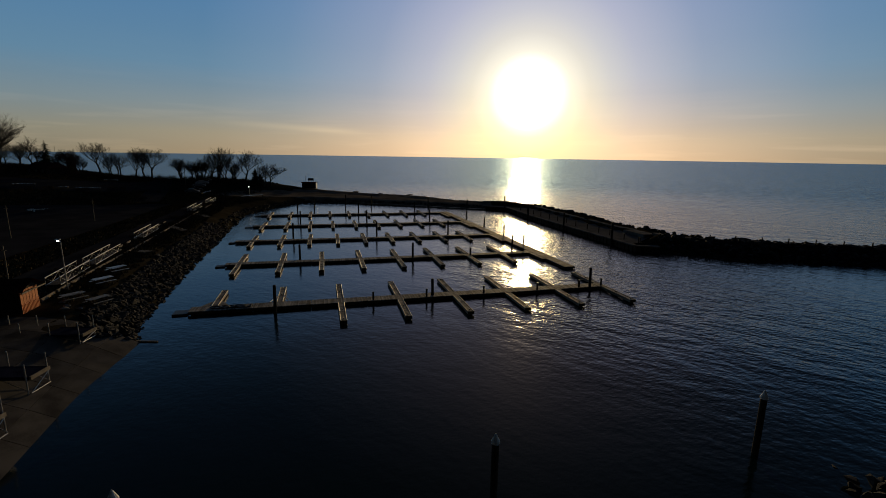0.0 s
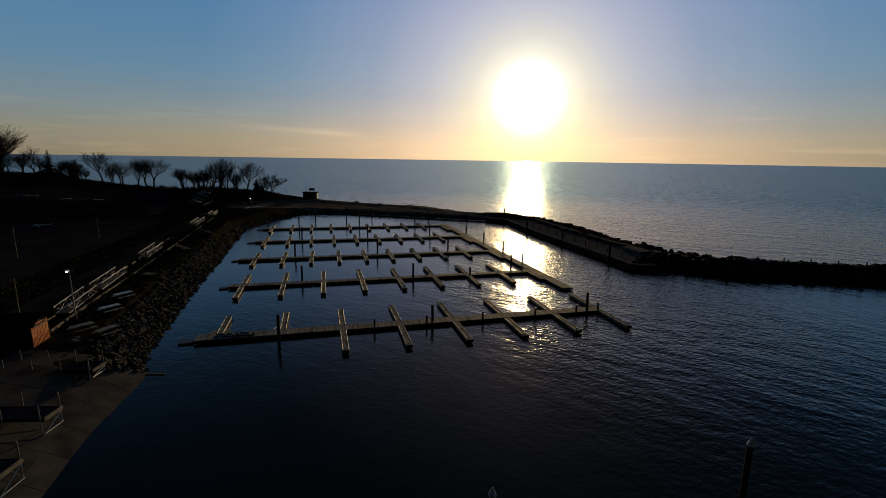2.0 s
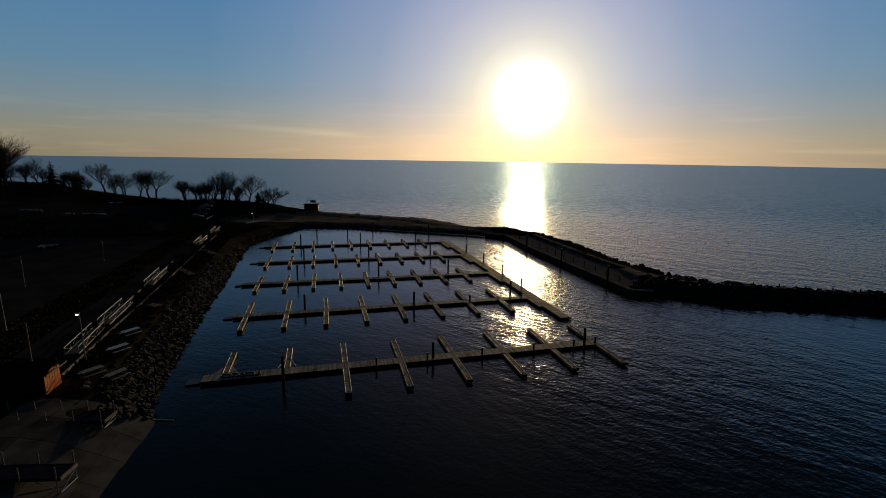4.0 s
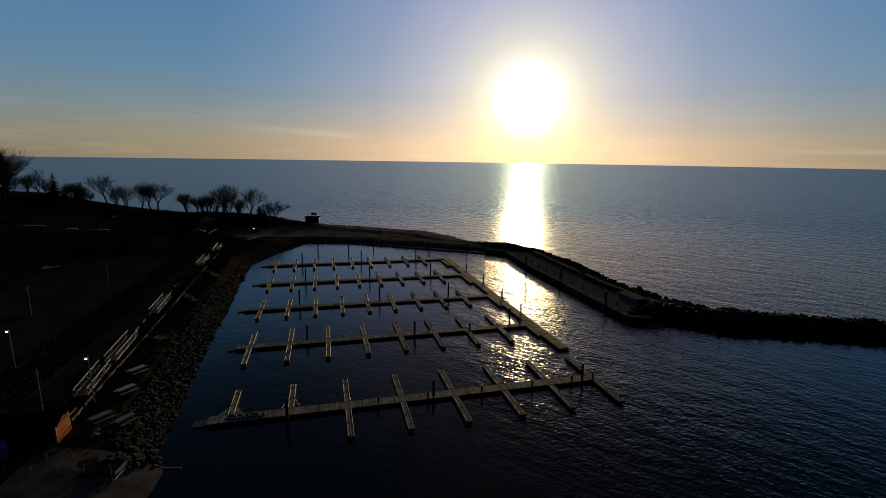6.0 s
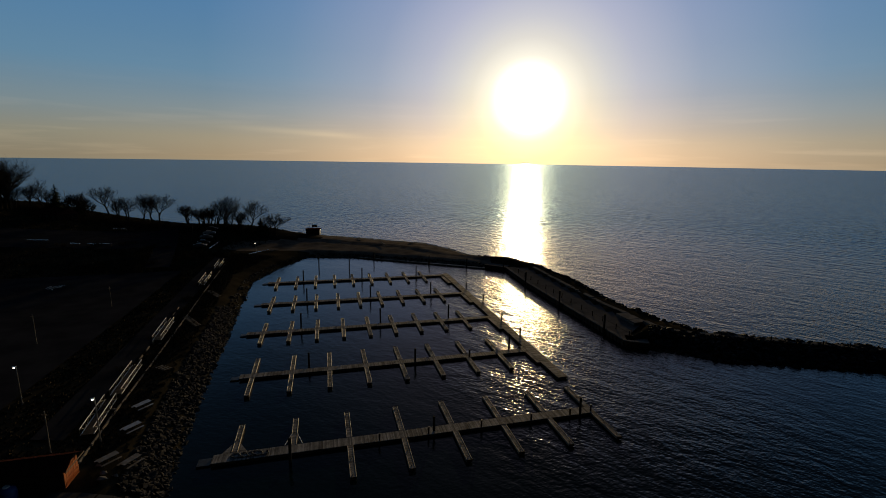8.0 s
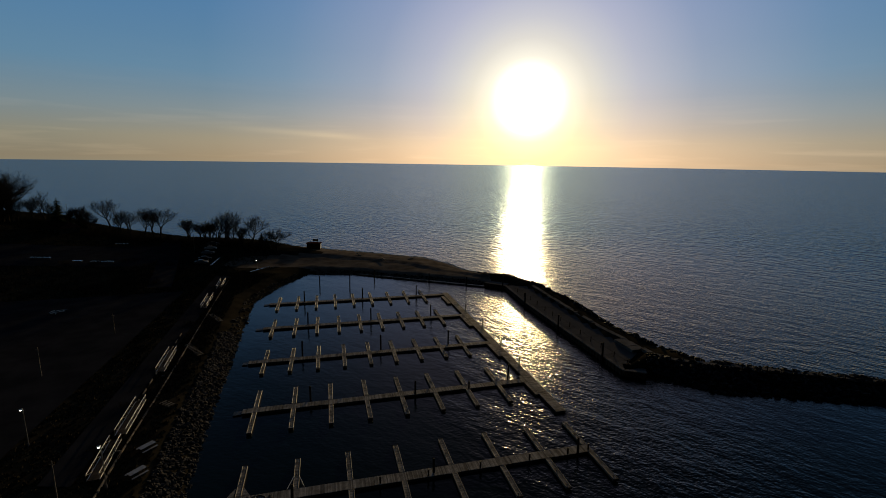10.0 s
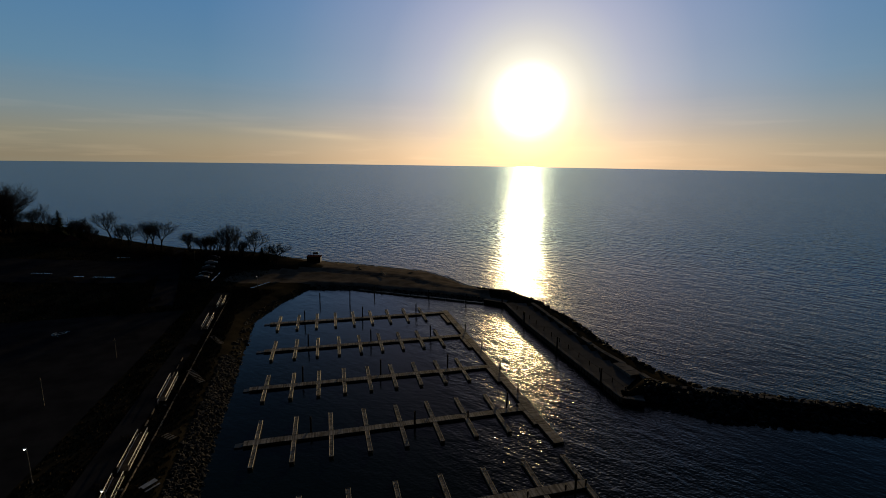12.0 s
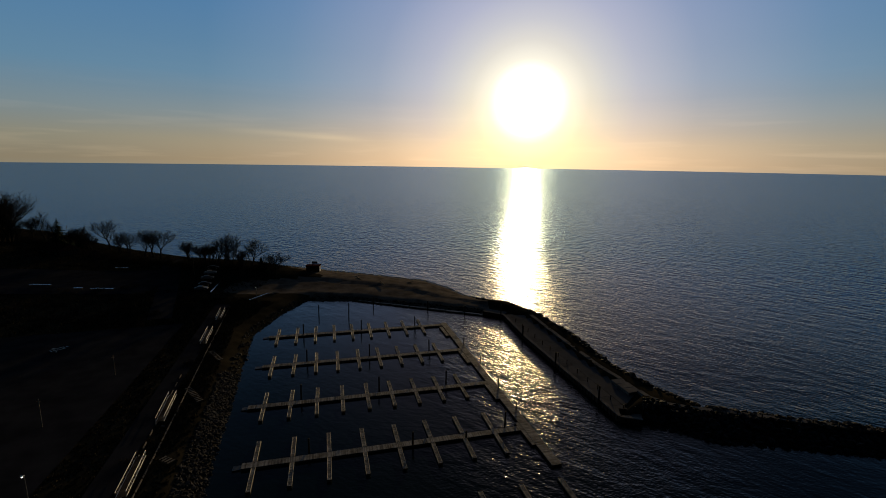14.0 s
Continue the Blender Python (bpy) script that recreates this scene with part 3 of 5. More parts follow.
for x, y in ((-7.3, 49.7), (-1.4, 51.2), (5.3, 52.9), (12.0, 54.6), (17.5, 56.0), (20.6, 57.0)):
    pedestal(x, y)


def hose_pile():
    cu = bpy.data.curves.new("hose", "CURVE")
    cu.dimensions, cu.bevel_depth, cu.bevel_resolution = "3D", 0.045, 2
    sp = cu.splines.new("POLY")
    pts = []
    for i in range(140):
        a = i * 0.19
        pts.append((-23.4 + 0.045 * i * 0.5 + (0.6 + 0.2 * math.sin(a * 0.37)) * math.cos(a), 46.3 + 0.0115 * i * 0.5 + 0.42 * math.sin(a), DECK_Z + 0.05 + 0.02 * (i % 7) / 7))
    sp.points.add(len(pts) - 1)
    for p, c in zip(sp.points, pts):
        p.co = (*c, 1)
    dg = new("hose_curve", cu)
    me = bpy.data.meshes.new_from_object(dg)
    bpy.data.objects.remove(dg)
    me.materials.clear(); me.materials.append(FLOATS)
    tagged(new("hose", me), "dark coiled hose lying on the dock's end", "hose")


hose_pile()


def boom(ax, ay, bx, by):
    e = thing("floating_boom", ax, ay, 0, math.degrees(math.atan2(by - ay, bx - ax)), "long low floating timber boom along the basin's back", "boom")
    L = math.hypot(bx - ax, by - ay)
    n = 7
    for i in range(n):
        bm = bmesh.new(); box(bm, L * i / n + 0.1, L * (i + 1) / n - 0.1, -0.5, 0.5, -0.2, 0.42, 0.06)
        part("boom_section", bm, BEAM, e)


boom(-28.6, 155.0, 13.8, 141.4)


# ---- quay and breakwater ----
def quay_wall():
    line = [Vector((13.9, 142.4)), Vector((20.2, 139.3)), Vector((23.9, 120.5)), Vector((28.9, 101.7)), Vector((34.7, 80.4)), Vector((38.6, 79.4))]
    e = tagged(new("quay_wall"), "rusty steel sheet quay wall with concrete edge strip", "quay wall", kind="structure")
    for a, b in zip(line, line[1:]):
        d = b - a
        L = d.length
        m = Matrix.Translation((a.x, a.y, 0)) @ Matrix.Rotation(math.atan2(d.y, d.x), 4, "Z")
        # corrugated sheets
        bm = bmesh.new()
        n = max(2, int(L / 0.55))
        for i in range(n):
            s0, s1 = L * i / n, L * (i + 1) / n
            o = 0.0 if i % 2 else 0.14
            box(bm, s0 + 0.01, s1 - 0.01, -0.1 - o, 0.12 - o, -1.5, 1.06, m=m)
        part("sheet_wall", bm, STEEL, e)
        k = max(1, round(L / 4))
        for i in range(k):
            bm = bmesh.new()
            box(bm, L * i / k + 0.015, L * (i + 1) / k - 0.015, -0.30, 0.45, 1.06, 1.26, 0.02, m=m)
            part("coping", bm, CONCRETE, e, "pale concrete coping")
            bm = bmesh.new()
            box(bm, L * i / k + 0.015, L * (i + 1) / k - 0.015, 0.47, 3.1, 0.9, 1.17, 0.02, m=m)
            part("quay_slab", bm, QUAY, e)
    return e


quay_wall()


def quay_apron():
    """Packed gravel between the quay slabs and the breakwater's crest."""
    inner = [(22.9, 139.0), (26.9, 121.4), (31.9, 102.7), (37.0, 84.2)]
    outer = [(27.5, 138.5), (31.6, 121.6), (36.4, 103.0), (41.2, 89.0)]
    verts, faces = [], []
    for (ax, ay), (bx, by) in zip(inner, outer):
        for k in range(6):
            q = k / 5
            verts.append((ax + (bx - ax) * q, ay + (by - ay) * q, 1.14 + 0.25 * q))
    for i in range(len(inner) - 1):
        for k in range(5):
            a = i * 6 + k
            faces.append((a + 6, a + 7, a + 1, a))
    me = bpy.data.meshes.new("quay_apron")
    me.from_pydata(verts, [], faces)
    me.materials.append(QUAY)
    tagged(new("quay_apron", me), "packed brown gravel apron behind the quay edge", "pavement", kind="structure")


quay_apron()


def quay_platform():
    e = tagged(new("quay_platform"), "low raised concrete platform beside the breakwater crest", "platform", kind="structure")
    for i in range(3):
        m = Matrix.Translation((39.3 + 0.55 * i, 93.6 - 2.0 * i, 1.55)) @ Matrix.Rotation(radians(-74.5), 4, "Z")
        bm = bmesh.new(); box(bm, -0.98, 0.98, -1.3, 1.5, -0.5, 0.32 + 0.02 * (i % 2), 0.04, m=m)
        part("slab", bm, CONCRETE, e)


quay_platform()


def short_post(x, y, z, h, label, group):
    e = thing("bollard_post", x, y, z, random.uniform(0, 90), label, "post", group)
    bm = bmesh.new(); rod(bm, (0, 0, -0.3), (random.uniform(-0.04, 0.04), random.uniform(-0.04, 0.04), h), 0.10, 0.09, 8)
    part("shaft", bm, PILE, e)
    bm = bmesh.new(); rod(bm, (0, 0, h - 0.12), (0, 0, h - 0.04), 0.115, 0.115, 8)
    part("band", bm, FLOATS, e)


for i in range(13):
    q = i / 12
    short_post(22.9 + 13.2 * q, 132.0 - 49.5 * q + random.uniform(-0.6, 0.6), 1.17, 1.15, "short dark timber post on the quay edge", "quay posts")
for x, y in ((38.3, 82.5), (36.7, 83.3)):
    short_post(x, y, 1.17, 1.0, "short dark timber post on the quay edge", "quay posts")


def breakwater_cap():
    e = tagged(new("breakwater_cap"), "broken pale concrete cap slabs along the breakwater crest", "pavement", kind="structure")
    line = [Vector((28.5, 137.5)), Vector((32.4, 121.3)), Vector((37.3, 102.5)), Vector((40.2, 94.7)), Vector((42.6, 86.2)), Vector((45.4, 83.6)), Vector((52.0, 81.6)), Vector((79.0, 75.1)), Vector((128, 62.6))]
    for a, b in zip(line, line[1:]):
        d = b - a
        L = d.length
        n = max(1, round(L / 3.2))
        for i in range(n):
            c = a + d * ((i + 0.5) / n)
            bm = bmesh.new()
            m = Matrix.Translation((c.x, c.y, (1.78 if c.y > 88 else 2.12) + random.uniform(-0.05, 0.05))) @ Matrix.Rotation(math.atan2(d.y, d.x) + random.uniform(-0.03, 0.03), 4, "Z") @ Matrix.Rotation(random.uniform(-0.03, 0.03), 4, "X")
            box(bm, -L / n / 2 + 0.03, L / n / 2 - 0.03, -0.55, 0.55, -0.6, 0.1, 0.03, m=m)
            part("slab", bm, CONCRETE, e)


breakwater_cap()
for i in range(16):
    q = i / 15
    x, y = 48.4 + 60 * q, 81.6 - 14.4 * q
    short_post(x, y, 2.08, 1.05, "thin dark timber post on the breakwater crest", "breakwater posts")


# ---- rocks ----
def rock_bmesh(seed):
    rnd = random.Random(seed)
    bm = bmesh.new()
    for _ in range(13):
        v = Vector((rnd.gauss(0, 1), rnd.gauss(0, 1), rnd.gauss(0, 1))).normalized()
        bm.verts.new((v.x * rnd.uniform(0.75, 1.1), v.y * rnd.uniform(0.6, 0.9), v.z * rnd.uniform(0.45, 0.7)))
    r = bmesh.ops.convex_hull(bm, input=bm.verts)
    loose = [v for v in bm.verts if not v.link_faces]
    bmesh.ops.delete(bm, geom=loose, context="VERTS")
    return bm


ROCKS = []
for k in range(8):
    bm = rock_bmesh(k)
    bm.normal_update()
    me = bpy.data.meshes.new("boulder")
    bm.to_mesh(me); bm.free()
    me.materials.append(ROCK)
    ROCKS.append(me)


def rock_field(name, label, segments, count, size, near, seed, singles=280):
    """Boulders on the slope inland of shore segments: (ax, ay, bx, by, from, to) with inland offsets to the left of a to b."""
    rnd = random.Random(seed)
    e = tagged(new(name), label, "rocks", kind="structure")
    lens = [math.hypot(s[2] - s[0], s[3] - s[1]) for s in segments]
    places = []
    for _ in range(count):
        s = rnd.choices(segments, lens)[0]
        t, o = rnd.random(), rnd.uniform(s[4], s[5])
        dx, dy = s[2] - s[0], s[3] - s[1]
        L = math.hypot(dx, dy)
        places.append((s[0] + dx * t - dy / L * o, s[1] + dy * t + dx / L * o, rnd.uniform(*size) * (1.5 if rnd.random() < 0.08 else 1)))
    px, py = np.array([p[0] for p in places]), np.array([p[1] for p in places])
    hz = land_height(px, py)
    order = sorted(range(count), key=lambda i: near(places[i][0], places[i][1]))
    verts, faces = [], []
    for rank, i in enumerate(order):
        x, y, r = places[i]
        me = ROCKS[rnd.randrange(8)]
        m = Matrix.LocRotScale((x, y, hz[i] + 0.12 * r), Euler((rnd.uniform(-0.5, 0.5), rnd.uniform(-0.5, 0.5), rnd.uniform(0, 6.28))),
                               Vector((r * rnd.uniform(0.8, 1.2), r * rnd.uniform(0.8, 1.2), r * rnd.uniform(0.7, 1.15))))
        if rank < singles:
            ob = new("boulder", me)
            ob.parent, ob.matrix_basis = e, m
        else:
            base = len(verts)
            verts.extend((m @ v.co)[:] for v in me.vertices)
            faces.extend([base + j for j in f.vertices] for f in me.polygons)
    if faces:
        me = bpy.data.meshes.new("boulders_far")
        me.from_pydata(verts, [], faces)
        me.materials.append(ROCK)
        ob = new("boulders", me)
        ob.parent = e
        tagged(ob, kind="stuff")


def shore_segments(i0, i1, lo, hi):
    return [(*SHORE[i][:2], *SHORE[i + 1][:2], lo, hi) for i in range(i0, i1)]


rock_field("shore_revetment", "dark angular boulders lining the harbour shore", shore_segments(3, 9, -0.6, 3.7), 3200, (0.20, 0.44), lambda x, y: y, 5)
rock_field("basin_bank", "dark stones along the back of the basin", shore_segments(9, 15, -0.5, 2.2), 520, (0.25, 0.5), lambda x, y: y, 6, 0)
rock_field("breakwater_armour", "dark boulders along the outer side of the breakwater", shore_segments(26, 35, -0.9, 3.0), 1300, (0.42, 0.9), lambda x, y: math.hypot(x - 48, y - 92), 7)
rock_field("breakwater_rubble", "black rubble slope on the inner side of the breakwater", shore_segments(20, 25, -1.0, 6.6), 1900, (0.38, 0.78), lambda x, y: math.hypot(x - 44, y - 80), 8)


def near_mound():
    """The end of a rubble jetty beside the harbour mouth."""
    rnd = random.Random(9)
    e = tagged(new("rubble_jetty"), "pale grey boulders heaped at a jetty's end", "rocks", kind="structure")
    for i in range(290):
        q = rnd.random() ** 1.6 * 0.6
        x, y = 22.2 + 34 * q + rnd.gauss(0, 1.0), 19.15 - 9 * q + rnd.gauss(0, 1.4)
        if x < 19.6:
            continue
        c = abs(y - (19.0 - 9 * (x - 21.8) / 34))
        r = rnd.uniform(0.26, 0.62)
        ob = new("boulder", ROCKS[rnd.randrange(8)])
        ob.parent = e
        ob.matrix_basis = Matrix.LocRotScale((x, y, max(-0.3, (1.3 - 0.42 * c) * min(1, (x - 19.0) / 3))), Euler((rnd.uniform(-0.5, 0.5), rnd.uniform(-0.5, 0.5), rnd.uniform(0, 6.28))), Vector((r, r, r)))


near_mound()


# ---- paved ground of the park ----
PAVED = []


def draped(name, corners, nu, nv, lift, material, label):
    """A paved sheet between four corners (a, b, c, d in turn), laid over the ground."""
    PAVED.append(corners)
    a, b, c, d = [np.array(p, float) for p in corners]
    u, v = np.meshgrid(np.linspace(0, 1, nu), np.linspace(0, 1, nv))
    u, v = u[..., None], v[..., None]
    p = (a * (1 - u) + b * u) * (1 - v) + (d * (1 - u) + c * u) * v
    z = land_height(p[..., 0], p[..., 1]) + lift
    idx = np.arange(nu * nv).reshape(nv, nu)
    faces = np.stack([idx[:-1, :-1], idx[:-1, 1:], idx[1:, 1:], idx[1:, :-1]], -1).reshape(-1, 4)
    me = bpy.data.meshes.new(name)
    me.from_pydata(np.concatenate([p, z[..., None]], -1).reshape(-1, 3).tolist(), [], faces.tolist())
    me.materials.append(material)
    for f in me.polygons:
        f.use_smooth = True
    return tagged(new(name, me), label, "pavement", kind="structure")


draped("promenade_path", ((-42.2, 46), (-46.0, 46), (-72.0, 142), (-67.5, 142)), 4, 60, 0.16, ASPHALT, "dark asphalt promenade path along the shore")
draped("parking_lot", ((-52, 40), (-100, 30), (-118, 108), (-72, 124)), 40, 60, 0.19, ASPHALT, "dark asphalt parking lot in the park")
draped("park_road", ((-78, 128), (-84, 126), (-120, 196), (-113, 198)), 5, 50, 0.20, ASPHALT, "dark asphalt park road")
draped("upper_parking_lot", ((-100, 150), (-165, 138), (-172, 168), (-104, 178)), 30, 30, 0.22, ASPHALT, "dark asphalt upper parking lot")


def boat_ramp():
    e = tagged(new("boat_ramp"), "worn brown concrete boat ramp slabs sloping into the water", "boat ramp", kind="structure")
    rows, cols = 9, 4
    for j in range(rows):
        for i in range(cols):
            vs = []
            y0, y1 = 12 + 2.9 * j + 0.02, 12 + 2.9 * (j + 1) - 0.02
            for x, y in ((0, y0), (1, y0), (1, y1), (0, y1)):
                edge = np.interp(y, (12, 18, 29, 38.3), (-20.6, -20.8, -24.2, -26.1))
                px = edge + 1.3 - (3.1 * (i + x)) + (-0.02 if x == 0 else 0.02)
                dz = land_height(np.array([px]), np.array([y]))[0]
                vs.append((px, y, (dz if px < edge - 0.1 else (edge - px) * 0.32 - 0.05) + 0.03 + 0.004 * ((i * 7 + j * 3) % 3)))
            bm = bmesh.new()
            top = [bm.verts.new(v) for v in vs]
            low = [bm.verts.new((v[0], v[1], v[2] - 0.25)) for v in vs]
            bm.faces.new(top[::-1]); bm.faces.new(low)
            for q in range(4):
                w = (q + 1) % 4
                bm.faces.new((top[q], top[w], low[w], low[q]))
            bmesh.ops.recalc_face_normals(bm, faces=bm.faces)
            part("slab", bm, RAMP, e)
    bm = bmesh.new()
    box(bm, -29.4, -24.4, 38.2, 38.4, -0.4, 0.10, 0.03)
    tagged(mesh_ob("ramp_kerb", bm, TIMBER), "bleached timber kerb at the ramp's edge", "kerb", kind="structure")


boat_ramp()


def boarding_dock(x0, x1, y, deck_z, turn):
    """A pulled-up boarding dock: deck on pipe posts, braced frame at its lake end."""
    L = x1 - x0
    g0 = height_at(x1 - 0.3, y)
    e = thing("boarding_dock", x0, y, g0, turn, "dark boarding dock on galvanised pipe posts over the ramp", "dock", "boarding docks")
    dz = deck_z - g0
    n = max(2, round(L / 3.0))
    for i in range(n):
        bm = bmesh.new(); box(bm, L * i / n + 0.02, L * (i + 1) / n - 0.02, -0.75, 0.75, dz - 0.16, dz, 0.02)
        part("deck_panel", bm, NAVY, e, "dark blue deck panel")
    for yy in (-0.78, 0.78):
        bm = bmesh.new(); box(bm, 0, L, yy - 0.025, yy + 0.025, dz - 0.22, dz + 0.02, 0.008)
        part("side_channel", bm, NAVY, e)
    bm = bmesh.new(); box(bm, L + 0.005, L + 0.12, -0.8, 0.8, dz - 0.2, dz + 0.05, 0.01)
    part("end_bumper", bm, TIMBER, e, "bleached timber end bumper")
    k = max(3, round(L / 2.1))
    for i in range(k):
        x = L - 0.15 - i * (L - 0.4) / (k - 1)
        gz = max(0.0, height_at(x0 + x, y) - g0)
        for yy in (-0.86, 0.86):
            bm = bmesh.new(); rod(bm, (x, yy, gz - 0.05), (x, yy, dz + 1.0 + random.uniform(-0.1, 0.1)), 0.045, sides=8)
            part("pipe_post", bm, ALU, e, "galvanised pipe post")
    for a, b in (((L, -0.8, 0.05), (L, 0.8, 0.05)), ((L, -0.8, 0.05), (L, 0.8, dz - 0.25)), ((L - 1.6, -0.8, dz - 0.25), (L, -0.8, 0.1)), ((L - 1.6, 0.8, dz - 0.25), (L, 0.8, 0.1))):
        bm = bmesh.new(); rod(bm, a, b, 0.03, sides=6)
        part("brace", bm, ALU, e)


boarding_dock(-44.0, -28.2, 34.9, 2.0, 3)
boarding_dock(-36.5, -26.3, 28.3, 1.9, 3)
boarding_dock(-34.5, -24.0, 22.6, 1.9, 3)


# ---- gangways, kerbs, tables along the promenade ----
def gangway_parts(e, L, w=1.3, h=0.88):
    bm = bmesh.new(); box(bm, 0, L, -w / 2 + 0.05, w / 2 - 0.05, 0.05, 0.11, 0.01)
    part("walk_surface", bm, FASCIA, e, "dark ribbed walking surface")
    for y in (-w / 2, w / 2):
        t = new("side_truss"); t.parent = e; t.location = (0, y, 0)
        for name, z in (("bottom_rail", 0.06), ("top_rail", h)):
            bm = bmesh.new(); box(bm, 0, L, -0.045, 0.045, z - 0.04, z + 0.04, 0.012)
            part(name, bm, ALU, t)
        n = max(3, round(L / 1.7))
        for i in range(n + 1):
            x = 0.05 + (L - 0.1) * i / n
            bm = bmesh.new(); rod(bm, (x, 0, 0.09), (x, 0, h - 0.03), 0.016, sides=6)
            part("upright", bm, ALU, t)
            if i < n:
                x2 = 0.05 + (L - 0.1) * (i + 1) / n
                a, b = ((x, 0.001, 0.1), (x2, 0.001, h - 0.05)) if i % 2 else ((x, 0.001, h - 0.05), (x2, 0.001, 0.1))
                bm = bmesh.new(); rod(bm, a, b, 0.012, sides=6)
                part("diagonal", bm, ALU, t)
    for x in (0.6, L - 0.6):
        bm = bmesh.new(); box(bm, x - 0.1, x + 0.1, -w / 2, w / 2, -0.14, 0.045, 0.01)
        part("bearer", bm, FASCIA, e, "dark timber bearer")


GANG = "stored aluminium gangway with truss side rails beside the promenade"
for x, y, x2, y2 in ((-40.3, 47.0, -43.1, 54.8), (-43.3, 56.0, -46.3, 65.0), (-49.2, 74.6, -52.3, 84.0), (-59.4, 109.4, -62.6, 119.6), (-64.0, 127.0, -66.9, 136.0)):
    L = math.hypot(x2 - x, y2 - y)
    g = thing("gangway", x, y, max(height_at(x, y), height_at(x2, y2)) + 0.16, math.degrees(math.atan2(y2 - y, x2 - x)), GANG, "gangway", "stored gangways")
    gangway_parts(g, L)


def kerb_log(x, y, x2, y2, group):
    L = math.hypot(x2 - x, y2 - y)
    bm = bmesh.new(); box(bm, -L / 2, L / 2, -0.085, 0.085, -0.2, 0.16, 0.025)
    ob = mesh_ob("kerb_timber", bm, TIMBER)
    xm, ym = (x + x2) / 2, (y + y2) / 2
    ob.matrix_world = pose(xm, ym, height_at(xm, ym) + 0.1, 0, 0, math.degrees(math.atan2(y2 - y, x2 - x)))
    tagged(ob, "bleached square kerb timber lying along the promenade", "kerb", group)


def polyline(points, step):
    """Places at even steps along a line of points."""
    out, carry = [], 0.0
    for (ax, ay), (bx, by) in zip(points, points[1:]):
        L = math.hypot(bx - ax, by - ay)
        s = carry
        while s < L:
            out.append((ax + (bx - ax) * s / L, ay + (by - ay) * s / L, (bx - ax) / L, (by - ay) / L))
            s += step
        carry = s - L
    return out


for x, y, dx, dy in polyline([(-38.0, 43.6), (-40.2, 50.6), (-44.4, 65.2), (-49.7, 83.0), (-56.0, 104.0), (-66.5, 140)], 3.1):
    kerb_log(x - dx * 1.4, y - dy * 1.4, x + dx * 1.4, y + dy * 1.4, "shore kerb")
for x, y, dx, dy in polyline([(-43.6, 54.0), (-47.0, 66.0), (-56.1, 94.5)], 3.6):
    kerb_log(x - dx * 0.9, y - dy * 0.9, x + dx * 0.9, y + dy * 0.9, "path kerb")


def landing_steps(x, y, x2, y2):
    L = math.hypot(x2 - x, y2 - y)
    z0, z1 = height_at(x, y) + 0.15, height_at(x2, y2) + 0.35
    e = thing("landing_steps", x, y, z0, math.degrees(math.atan2(y2 - y, x2 - x)), "bleached timber landing steps down to the shore rocks", "steps", "landing steps")
    n = max(4, int(L / 0.75))
    for i in range(n):
        q = (i + 0.5) / n
        bm = bmesh.new(); box(bm, q * L - 0.15, q * L + 0.15, -0.55, 0.55, (z1 - z0) * q - 0.03, (z1 - z0) * q + 0.05, 0.01)
        part("tread", bm, TIMBER, e)
    for yy in (-0.6, 0.6):
        bm = bmesh.new(); rod(bm, (0, yy, -0.1), (L, yy, z1 - z0 - 0.1), 0.07, sides=6)
        part("stringer", bm, FASCIA, e)


landing_steps(-43.0, 64.8, -40.6, 63.5)
landing_steps(-51.2, 87.2, -45.6, 81.6)
landing_steps(-55.6, 105.4, -50.7, 100.4)


def picnic_table(x, y, turn, label, boards):
    e = thing("picnic_table", x, y, height_at(x, y) + 0.04, turn, label, "picnic table", "picnic tables")
    for i in range(5):
        bm = bmesh.new(); box(bm, -0.95, 0.95, -0.39 + i * 0.16, -0.39 + i * 0.16 + 0.145, 0.72, 0.765, 0.008)
        part("top_board", bm, boards, e)
    for y0 in (-0.82, 0.56):
        for k in (0, 1):
            bm = bmesh.new(); box(bm, -0.95, 0.95, y0 + k * 0.135, y0 + k * 0.135 + 0.125, 0.42, 0.46, 0.008)
            part("bench_board", bm, boards, e)
    for x0 in (-0.65, 0.65):
        for s in (-1, 1):
            bm = bmesh.new(); rod(bm, (x0, s * 0.66, 0), (x0, s * 0.2, 0.72), 0.05, sides=6)
            part("leg", bm, FASCIA, e)
        bm = bmesh.new(); box(bm, x0 - 0.04, x0 + 0.04, -0.8, 0.8, 0.33, 0.42)
        part("cross_bearer", bm, FASCIA, e)


for x, y, t in ((-35.9, 48.1, 62), (-37.8, 53.0, 62)):
    picnic_table(x, y, t, "pale weathered wooden picnic table on the grass strip", PALE)
for x, y, t in ((-34.6, 42.4, 60), (-32.4, 42.6, 70)):
    picnic_table(x, y, t, "dull weathered wooden picnic table near the ramp", BEAM)


def drift_block(x, y, s):
    bm = bmesh.new()
    bm2 = rock_bmesh(int(x * 10) & 255)
    me = bpy.data.meshes.new("tmp"); bm2.to_mesh(me); bm2.free()
    bm.from_mesh(me); bpy.data.meshes.remove(me)
    ob = mesh_ob("concrete_block", bm, CONCRETE)
    ob.scale = (s, s * 0.8, s * 0.7)
    ob.location = (x, y, height_at(x, y) + 0.2 * s)
    tagged(ob, "broken pale concrete block lying on the grass", "block", "concrete blocks")


for x, y, s in ((-34.0, 40.8, 0.5), (-33.4, 39.9, 0.6), (-35.4, 42.0, 0.4), (-32.6, 40.6, 0.4), (-41.2, 52.6, 0.5), (-48.0, 73.5, 0.4), (-33.0, 44.4, 0.35)):
    drift_block(x, y, s)


